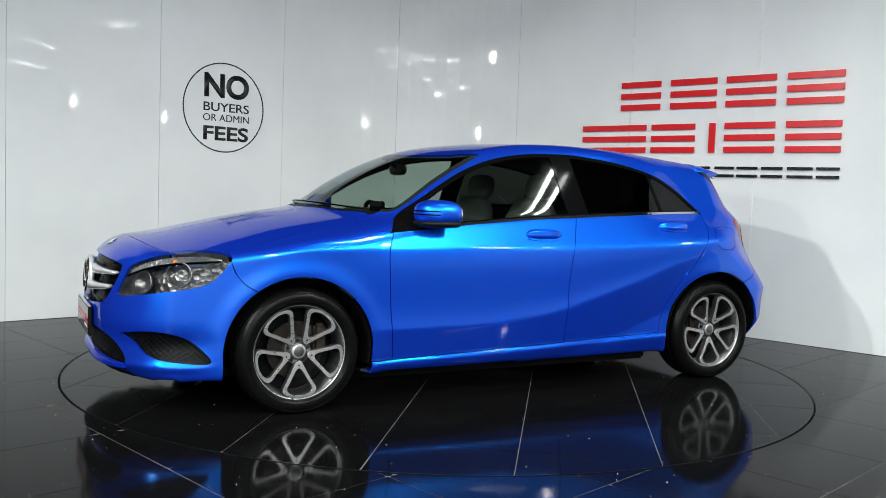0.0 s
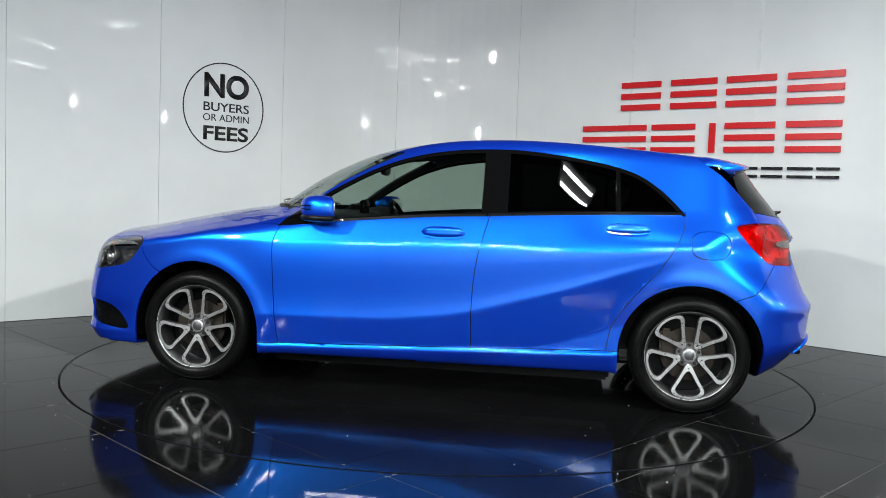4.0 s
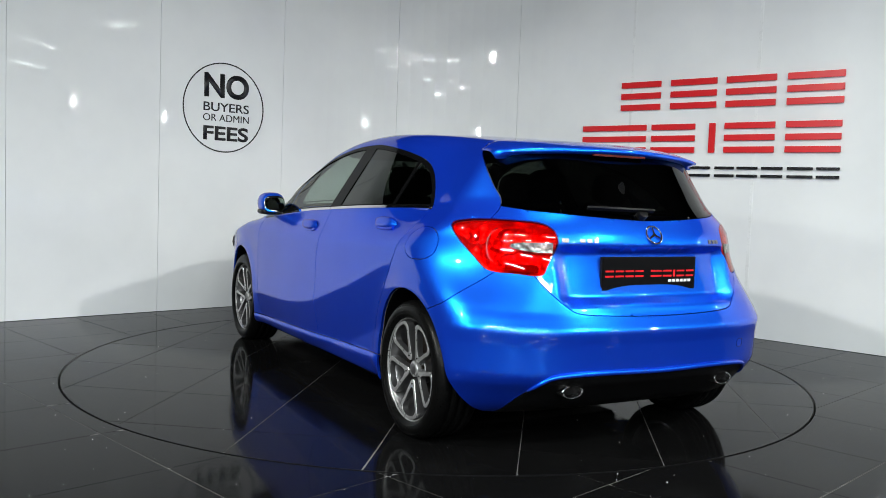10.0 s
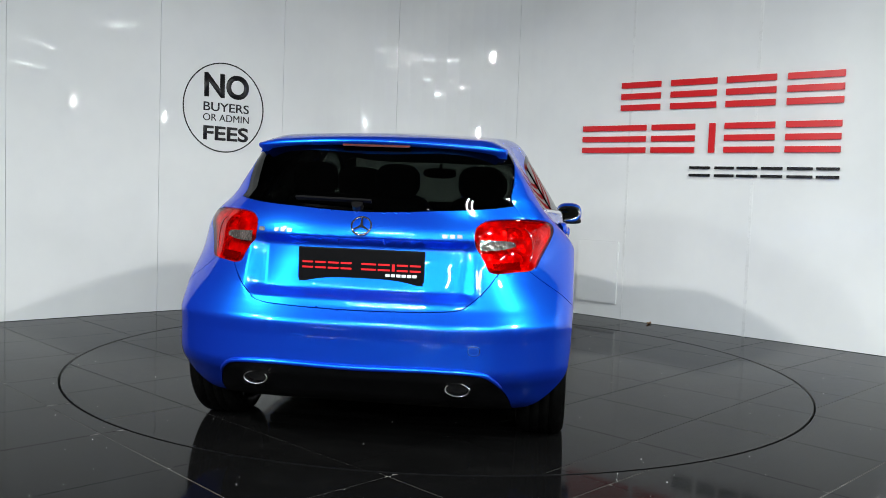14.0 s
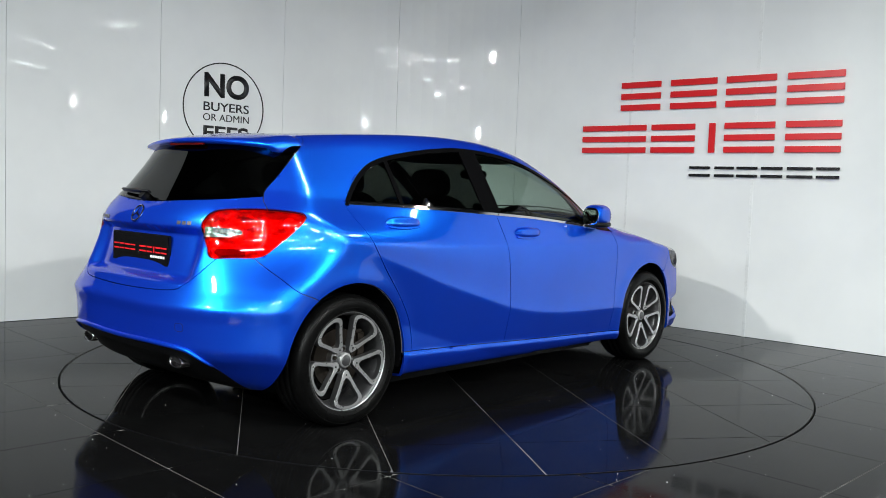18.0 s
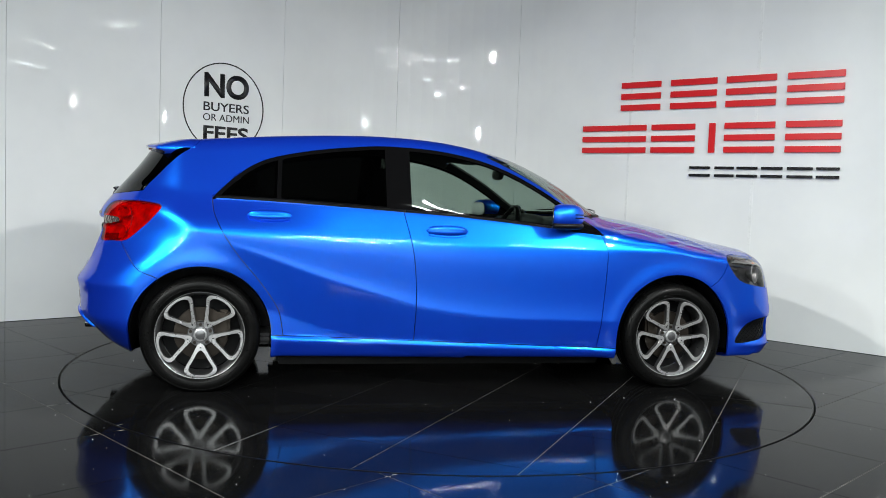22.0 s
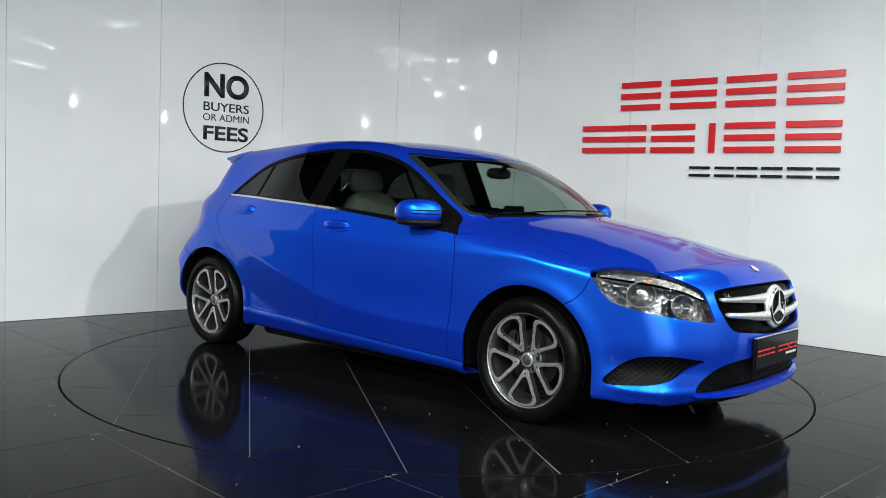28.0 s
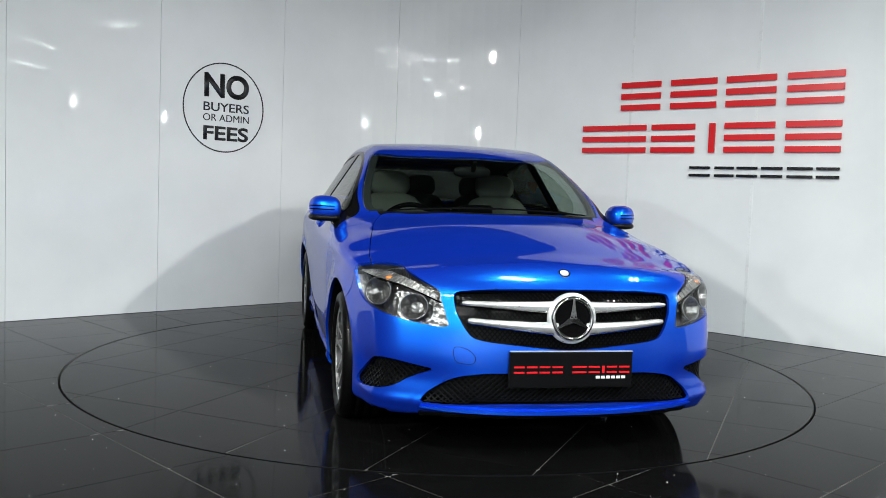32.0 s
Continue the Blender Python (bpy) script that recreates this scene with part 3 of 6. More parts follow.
# ---- the car's skin: a smooth field, negative inside ----
def spline(*keys):
    """A smooth curve through (x, y) keys, held flat outside them."""
    kx = np.array([k[0] for k in keys], float)
    ky = np.array([k[1] for k in keys], float)
    order = np.argsort(kx)
    kx, ky = kx[order], ky[order]
    h = np.diff(kx)
    d = np.diff(ky) / h
    m = np.zeros(len(kx))
    m[0], m[-1] = d[0], d[-1]
    for i in range(1, len(kx) - 1):
        if d[i - 1] * d[i] > 0:
            w1, w2 = 2 * h[i] + h[i - 1], h[i] + 2 * h[i - 1]
            m[i] = (w1 + w2) / (w1 / d[i - 1] + w2 / d[i])

    def at(x):
        x = np.clip(np.asarray(x, float), kx[0], kx[-1])
        i = np.clip(np.searchsorted(kx, x) - 1, 0, len(kx) - 2)
        t = (x - kx[i]) / h[i]
        return ((1 + 2 * t) * (1 - t) ** 2 * ky[i] + t * (1 - t) ** 2 * h[i] * m[i]
                + t * t * (3 - 2 * t) * ky[i + 1] + t * t * (t - 1) * h[i] * m[i + 1])
    return at


def soft_spline(sigma, *keys):
    """A spline with its knots eased out, for panels that must mirror the room without ripples."""
    raw = spline(*keys)
    lo, hi = min(k[0] for k in keys), max(k[0] for k in keys)
    pad = 4 * sigma
    x = np.arange(lo - pad, hi + pad, 0.002)
    y = raw(x)
    y = y + np.where(x < lo, (x - lo) * (raw(lo + 0.02) - raw(lo)) / 0.02, 0) + np.where(x > hi, (x - hi) * (raw(hi) - raw(hi - 0.02)) / 0.02, 0)
    w = np.exp(-0.5 * (np.arange(-pad, pad + 0.001, 0.002) / sigma) ** 2)
    y = np.convolve(np.pad(y, len(w) // 2, mode="edge"), w / w.sum(), mode="valid")[:len(x)]
    return lambda q: np.interp(np.clip(q, lo, hi), x, y)


def smax(a, b, k):
    h = np.clip(k - np.abs(a - b), 0, None) / k
    return np.maximum(a, b) + h * h * k * 0.25


def ramp(t, k):
    """max(t, 0) with a soft knee of width k."""
    return 0.5 * (t + np.sqrt(t * t + k * k))


def step(a, b, t):
    u = np.clip((t - a) / (b - a), 0, 1)
    return u * u * (3 - 2 * u)


HUB_F, HUB_R, HUB_Z, ARCH_R = 1.35, -1.35, 0.305, 0.368
centre_z = soft_spline(0.05, (2.27, 0.62), (2.2, 0.75), (2.12, 0.797), (2.0, 0.828), (1.889, 0.846), (1.724, 0.884), (1.558, 0.92),
                  (1.393, 0.953), (1.227, 0.98), (1.12, 0.995), (1.05, 1.03), (0.92, 1.122), (0.759, 1.215), (0.598, 1.29),
                  (0.43, 1.35), (0.22, 1.392), (0.0, 1.418), (-0.2, 1.429), (-0.42, 1.433), (-0.65, 1.427), (-0.91, 1.412),
                  (-1.25, 1.385), (-1.4, 1.371), (-1.6, 1.345), (-1.75, 1.325), (-2.1, 1.27))
crown = soft_spline(0.12, (2.2, 0.05), (1.9, 0.08), (1.6, 0.086), (1.5, 0.084), (1.3, 0.068), (1.1, 0.044), (1.0, 0.036), (0.7, 0.03), (-1.6, 0.035))
sweep = soft_spline(0.08, (-0.4, 0.0), (0.1, 0.12), (0.4, 0.2), (1.05, 0.2), (1.3, 0.06), (1.6, 0.0))
belt_z = soft_spline(0.08, (0.9, 0.9), (0.68, 0.92), (0.37, 0.953), (0.07, 0.977), (-0.24, 0.997), (-0.55, 1.014), (-0.85, 1.026), (-1.3, 1.04))
shoulder_z = soft_spline(0.1, (1.8, 0.79), (1.15, 0.805), (0.5, 0.82), (-0.5, 0.832), (-1.2, 0.85), (-1.8, 0.9))
drop_z = soft_spline(0.06, (1.0, 0.40), (0.84, 0.401), (0.354, 0.409), (0.05, 0.435), (-0.19, 0.474), (-0.4, 0.536), (-0.705, 0.623),
                (-1.0, 0.726), (-1.23, 0.80))
plan = soft_spline(0.07, (2.25, 0.76), (2.1, 0.82), (1.9, 0.885), (1.7, 0.94), (1.5, 0.975), (1.2, 0.993), (0.9, 1.0), (-1.1, 1.0),
              (-1.4, 1.0), (-1.6, 0.993), (-1.8, 0.975), (-2.0, 0.94))
nose_x = soft_spline(0.02, (0.15, 2.17), (0.22, 2.215), (0.3, 2.23), (0.45, 2.238), (0.55, 2.235), (0.65, 2.215), (0.73, 2.18), (0.8, 2.12), (0.9, 1.98))
tail_knots = ((0.15, -1.80), (0.22, -1.90), (0.3, -1.985), (0.35, -2.035), (0.385, -2.052), (0.42, -2.054), (0.5, -2.060), (0.560, -2.070), (0.567, -2.068), (0.6, -2.047), (0.64, -2.024),
                (0.8, -1.99), (0.9, -1.975), (0.97, -1.955), (1.02, -1.91), (1.1, -1.845), (1.2, -1.76), (1.3, -1.69), (1.45, -1.60))
tail_crisp, tail_soft = spline(*tail_knots), soft_spline(0.04, *tail_knots)


def tail_x(z):
    """The tail's profile: crisp creases on the bumper, an even sweep over the tailgate and its glass."""
    k = step(0.90, 0.99, z)
    return tail_crisp(z) * (1 - k) + tail_soft(z) * k


def half_width(x, z):
    zb, zs, zd = belt_z(x), shoulder_z(x), drop_z(x)
    w = 0.887 - (0.35 - 0.14 * step(0.8, 1.15, x)) * ramp(z - zs, 0.004) - 0.30 * ramp(z - zb, 0.02)
    door = step(1.15, 0.8, x) * step(-1.35, -1.05, x)
    tall = np.maximum(zs - zd, 0.02)
    u = np.clip((zs - z) / tall, 0, 1)
    w = w + door * (tall * (0.15 * (1 - (1 - 2 * u) ** 3) / 6 - 0.02 * u) - 0.19 * np.minimum(ramp(zd - z, 0.006), 0.28))
    w = w - 0.14 * np.clip(z - 0.565, 0, 0.07) * step(-1.62, -1.8, x)
    w = w - 0.088 * step(-0.6, -1.35, x) * step(zb - 0.17, zb + 0.03, z)
    for hub in (HUB_F, HUB_R):
        r = np.hypot(x - hub, z - HUB_Z)
        w = w + 0.007 * np.exp(-((r - 0.385) / 0.05) ** 2)
    zk = 0.2735 - 0.0328 * x
    w = w + 0.013 * step(zk + 0.001, zk - 0.017, z) * step(1.0, 0.94, x) * step(-1.0, -0.94, x)
    w = w - 0.35 * ramp(zk - 0.03 - z, 0.008) * step(1.0, 0.94, x) * step(-1.0, -0.94, x)
    return w * plan(x) - 0.10 * ramp(0.2 - z, 0.05)


def top_z(x, y):
    return centre_z(x + sweep(x) * (y / 0.6) ** 2) - crown(x) * (y / 0.7) ** 2


def plate_bay(y, z):
    return 0.05 * step(0.50, 0.41, y) * step(0.914, 0.868, z) * step(0.652, 0.696, z)


def skin(x, y, z):
    y = np.abs(y)
    side = y - half_width(x, z)
    f = smax(side, z - top_z(x, y), 0.035 + 0.035 * step(1.35, 0.95, x))
    f = smax(f, x - nose_x(z) + (0.062 + 0.02 * step(0.4, 0.65, z)) * (y / 0.5) ** (3.0 - 0.4 * step(0.4, 0.65, z)), 0.06)
    f = smax(f, tail_x(z) + (0.04 + 0.045 * step(0.6, 0.9, z) + 0.025 * step(0.98, 1.1, z)) * (y / 0.5) ** (3.7 - 0.4 * step(0.6, 0.9, z)) + plate_bay(y, z) - x, 0.06)
    corner = step(0.40, 0.62, y) * step(1.72, 1.9, x)
    f = f + corner * (0.018 * np.exp(-((z - 0.35) / 0.055) ** 2) - 0.012 * np.exp(-((z - 0.245) / 0.022) ** 2))
    return smax(f, 0.165 + 0.045 * step(-1.65, -1.95, x) - z, 0.05)


def meet(origin, way, far=1.6):
    """Where rays from inside the car leave its skin."""
    o, d = np.broadcast_arrays(np.asarray(origin, float), np.asarray(way, float))
    if o.ndim == 1:
        lo, hi = 0.0, far
        for _ in range(4):
            k = np.linspace(lo, hi, 41)
            q = o + d * k[:, None]
            i = int(np.sum(skin(q[:, 0], q[:, 1], q[:, 2]) < 0))
            lo, hi = k[max(i - 1, 0)], k[min(i, 40)]
        return o + d * ((lo + hi) / 2)
    a, b = np.zeros(o.shape[:-1]), np.full(o.shape[:-1], far)
    for _ in range(26):
        m = (a + b) / 2
        q = o + d * m[..., None]
        inside = skin(q[..., 0], q[..., 1], q[..., 2]) < 0
        a, b = np.where(inside, m, a), np.where(inside, b, m)
    return o + d * ((a + b) / 2)[..., None]


def on_side(x, z):
    return Vector(meet((x, 0, z), (0, 1, 0)))


def on_nose(y, z):
    return Vector(meet((1.2, y, z), (1, 0, 0)))


def on_tail(y, z):
    return Vector(meet((-1.2, y, z), (-1, 0, 0)))


def on_top(x, y):
    return Vector(meet((x, y, 0.6), (0, 0, 1)))


def normal_at(p):
    return Vector(normals_at(np.array([p[:]]))[0])


def normals_at(p):
    e = 0.004 * np.eye(3)
    q = np.concatenate([p + s * e[i] for i in range(3) for s in (1, -1)])
    f = skin(q[:, 0], q[:, 1], q[:, 2]).reshape(3, 2, len(p))
    g = (f[:, 0] - f[:, 1]).T
    return g / np.linalg.norm(g, axis=1)[:, None]


def nose_points(y, z):
    y, z = np.asarray(y, float), np.asarray(z, float)
    o = np.stack([np.full_like(y, 1.2), y, z], -1)
    return meet(o, (1, 0, 0))


def fan_points(deg, z, end):
    a, z = np.radians(np.asarray(deg, float)), np.asarray(z, float)
    o = np.stack([np.full_like(z, 1.2 * end), 0 * z, z], -1)
    return meet(o, np.stack([end * np.cos(a), np.sin(a), 0 * a], -1))


def side_points(x, z):
    x, z = np.asarray(x, float), np.asarray(z, float)
    return meet(np.stack([x, 0 * x, z], -1), (0, 1, 0))


def skin_grid():
    """The left half of the skin as rows of points: cross-sections along the middle, fanned round the nose and the tail."""
    pole = 1.5
    fan = np.radians(np.linspace(0, 90, 92))
    xs = np.linspace(pole, -pole, 226)[1:-1]
    ox = np.concatenate([np.full(len(fan), pole), xs, np.full(len(fan), -pole)])
    dx = np.concatenate([np.cos(fan), np.zeros(len(xs)), -np.cos(fan[::-1])])
    dy = np.concatenate([np.sin(fan), np.ones(len(xs)), np.sin(fan[::-1])])
    dx[len(fan) - 1], dx[-len(fan)] = 0, 0
    axis_z = 0.58
    nv = 168

    def shoot(alpha):
        o = np.stack([np.broadcast_to(ox[:, None], alpha.shape), np.zeros_like(alpha), np.full_like(alpha, axis_z)], -1)
        d = np.stack([dx[:, None] * np.sin(alpha), dy[:, None] * np.sin(alpha), np.cos(alpha)], -1)
        return meet(o, d)

    alpha = np.broadcast_to(np.linspace(0, math.pi, 200), (len(ox), 200))
    p = shoot(alpha)
    run = np.concatenate([np.zeros((len(ox), 1)), np.cumsum(np.linalg.norm(np.diff(p, axis=1), axis=2), 1)], 1)
    # even steps on the outside, coarse ones underneath
    new_alpha = np.zeros((len(ox), nv))
    for i in range(len(ox)):
        low = np.argmax((p[i, :, 2] < 0.19) & (alpha[i] > 1.6)) or 199
        s = run[i]
        marks = np.concatenate([np.linspace(0, s[low], nv - 6), np.linspace(s[low], s[-1], 7)[1:]])
        new_alpha[i] = np.interp(marks, s, alpha[i])
    return shoot(new_alpha)


def smooth_loop(points, n=6, closed=True):
    pts = np.array(points, float)
    k = len(pts)
    out = []
    for i in range(k if closed else k - 1):
        p0, p1, p2, p3 = (pts[j % k] if closed else pts[min(max(j, 0), k - 1)] for j in (i - 1, i, i + 1, i + 2))
        for t in np.linspace(0, 1, n, endpoint=False):
            out.append(0.5 * (2 * p1 + (p2 - p0) * t + (2 * p0 - 5 * p1 + 4 * p2 - p3) * t * t + (3 * p1 - p0 - 3 * p2 + p3) * t ** 3))
    if not closed:
        out.append(pts[-1])
    return np.array(out)


def signed(poly, u, v):
    """Distance to a closed outline, negative inside."""
    a, b = poly, np.roll(poly, -1, 0)
    d2 = np.full(u.shape, 1e9)
    odd = np.zeros(u.shape, bool)
    for (ax, ay), (bx, by) in zip(a, b):
        ex, ey = bx - ax, by - ay
        t = np.clip(((u - ax) * ex + (v - ay) * ey) / (ex * ex + ey * ey + 1e-12), 0, 1)
        d2 = np.minimum(d2, (u - ax - t * ex) ** 2 + (v - ay - t * ey) ** 2)
        cross = (ay > v) != (by > v)
        odd ^= cross & (u < ax + (v - ay) * ex / np.where(ey == 0, 1e-9, ey))
    return np.where(odd, -1, 1) * np.sqrt(d2)


FAN_R = 0.85
PROJ = {
    "side": lambda c: (c[:, 0], c[:, 2]),
    "face": lambda c: (c[:, 1], c[:, 2]),
    "top": lambda c: (c[:, 0], c[:, 1]),
    "nose": lambda c: (FAN_R * np.arctan2(c[:, 1], c[:, 0] - 1.2), c[:, 2]),
    "tail": lambda c: (FAN_R * np.arctan2(c[:, 1], -1.2 - c[:, 0]), c[:, 2]),
}


def fan_loop(points):
    return smooth_loop([(FAN_R * radians(a), z) for a, z in points])


def mirrored(points):
    """A half outline from the middle line out and back, closed over y = 0."""
    return smooth_loop(list(points) + [(-y, z) for y, z in reversed(points) if y > 0])


SIDE_WINDOWS = smooth_loop([(0.880, 0.900), (0.815, 0.969), (0.692, 1.051), (0.541, 1.144), (0.389, 1.225), (0.234, 1.285), (0.076, 1.324),
                            (-0.082, 1.346), (-0.242, 1.355), (-0.401, 1.355), (-0.559, 1.341), (-0.718, 1.321), (-0.879, 1.292), (-1.008, 1.259),
                            (-1.103, 1.215), (-1.193, 1.148), (-1.264, 1.079), (-1.300, 1.037), (-1.29, 1.031), (-0.853, 1.019), (-0.541, 1.005),
                            (-0.235, 0.988), (0.070, 0.970), (0.373, 0.945), (0.674, 0.914), (0.86, 0.896)], 4)
DOOR_MID = [(-0.2065, 0.215), (-0.203, 0.517), (-0.219, 0.73), (-0.251, 0.881), (-0.281, 1.0)]
FRONT_DOOR = np.array(list(smooth_loop([(0.862, 0.93), (0.868, 0.9), (0.902, 0.81), (0.901, 0.69), (0.888, 0.479), (0.860, 0.20)], 4, False))
                      + list(smooth_loop(DOOR_MID + [(-0.3, 1.1)], 4, False)))
REAR_DOOR = np.array(list(smooth_loop([(-0.3, 1.1)] + DOOR_MID[::-1], 4, False))
                     + list(smooth_loop([(-0.908, 0.225), (-0.93, 0.38), (-0.956, 0.464), (-1.041, 0.59), (-1.154, 0.726), (-1.224, 0.826), (-1.267, 0.902),
                                         (-1.298, 0.977), (-1.306, 1.05)], 4, False)))
FUEL = smooth_loop([(-1.428 + 0.102 * math.copysign(abs(math.cos(a)) ** 0.75, math.cos(a)), 0.883 + 0.071 * math.copysign(abs(math.sin(a)) ** 0.75, math.sin(a)))
                    for a in np.linspace(0, 2 * math.pi, 24, endpoint=False)], 2)
HEAD = fan_loop([(59.5, 0.754), (57.5, 0.781), (52, 0.790), (46, 0.788), (40.5, 0.772), (36, 0.745), (31, 0.705), (30, 0.67), (28, 0.585), (28.4, 0.564),
                 (34.5, 0.573), (43, 0.598), (50, 0.62), (55, 0.655)])
TAIL = fan_loop([(65, 0.975), (61.5, 0.996), (52, 1.004), (40, 0.997), (35.5, 0.975), (33.8, 0.945), (33.6, 0.90), (36, 0.827), (37.6, 0.783), (44.5, 0.786),
                 (52, 0.795), (57, 0.85), (62, 0.916)])
FOG = fan_loop([(55, 0.268), (51, 0.35), (46, 0.40), (40, 0.411), (33.5, 0.395), (31, 0.383), (36, 0.345), (40, 0.302), (46, 0.275)])
INTAKE = mirrored([(0, 0.38), (0.26, 0.381), (0.374, 0.376), (0.483, 0.351), (0.587, 0.275), (0.562, 0.24), (0.25, 0.25), (0, 0.25)])
GRILLE = mirrored([(0, 0.722), (0.29, 0.718), (0.43, 0.707), (0.471, 0.695), (0.474, 0.65), (0.46, 0.605), (0.425, 0.545), (0.378, 0.517), (0.219, 0.499), (0, 0.482)])
BONNET = mirrored([(0, 2.04), (0.22, 2.032), (0.42, 2.008), (0.55, 1.975), (0.65, 1.93), (0.745, 1.80), (0.765, 1.7), (0.74, 1.48), (0.70, 1.24), (0.665, 1.05),
                   (0.615, 0.925), (0.56, 0.925), (0.39, 1.03), (0, 1.13)])[:, ::-1]
SCREEN = mirrored([(0, 1.11), (0.39, 1.005), (0.62, 0.86), (0.675, 0.80), (0.682, 0.66), (0.637, 0.438), (0.587, 0.25), (0.55, 0.27), (0.42, 0.395), (0.2, 0.495), (0, 0.512)])[:, ::-1]
COWL = mirrored([(0, 1.2), (0.39, 1.1), (0.57, 0.97), (0.615, 0.90), (0.61, 0.83), (0.5, 0.85), (0, 1.0)])[:, ::-1]
BACK_GLASS = mirrored([(0, 1.016), (0.35, 1.032), (0.51, 1.044), (0.62, 1.060), (0.70, 1.068), (0.80, 1.08), (0.82, 1.16), (0.80, 1.30), (0.72, 1.314), (0.50, 1.314), (0.26, 1.315), (0, 1.315)])
HATCH = mirrored([(0, 0.617), (0.276, 0.623), (0.416, 0.634), (0.467, 0.663), (0.521, 0.715), (0.567, 0.779), (0.65, 0.90), (0.70, 1.0), (0.80, 1.06), (0.84, 1.14),
                  (0.84, 1.3), (0.8, 1.4), (0.6, 1.48), (0, 1.5)])
glass_edge = spline((0.95, -1.70), (1.03, -1.692), (1.07, -1.672), (1.145, -1.605), (1.25, -1.505), (1.327, -1.405), (1.40, -1.36))
DIFFUSER = mirrored([(0, 0.38), (0.312, 0.386), (0.50, 0.378), (0.56, 0.35), (0.60, 0.30), (0.625, 0.25), (0.635, 0.2), (0.64, 0.1), (0, 0.05)])
front_seam = spline((0.1, 1.5), (0.586, 1.535), (0.6, 1.56), (0.64, 1.625), (0.70, 1.672), (0.755, 1.69), (0.9, 1.7))
rear_seam = spline((0.1, -1.55), (0.606, -1.565), (0.625, -1.61), (0.646, -1.661), (0.71, -1.721), (0.787, -1.778), (0.9, -1.83))
sill_z = spline((0.99, 0.241), (0.04, 0.274), (-0.99, 0.306))


def outline_cut(kind, poly, mask, grow=0.0):
    def g(c):
        u, v = PROJ[kind](c)
        out = np.full(len(c), np.nan)
        m = mask(c)
        out[m] = signed(poly, u[m], v[m]) - grow
        return out
    return g


def line_cut(fn, mask):
    def g(c):
        out = np.full(len(c), np.nan)
        m = mask(c)
        out[m] = fn(c[m])
        return out
    return g


def arch_cut(hub):
    def g(c):
        out = np.full(len(c), np.nan)
        m = (c[:, 1] > 0.45) & (np.abs(c[:, 0] - hub) < 0.6) & (c[:, 2] < 0.9)
        x, z = np.abs(c[m, 0] - hub), c[m, 2] - HUB_Z
        out[m] = np.where(z > 0, np.hypot(x, z), x) - ARCH_R
        return out
    return g


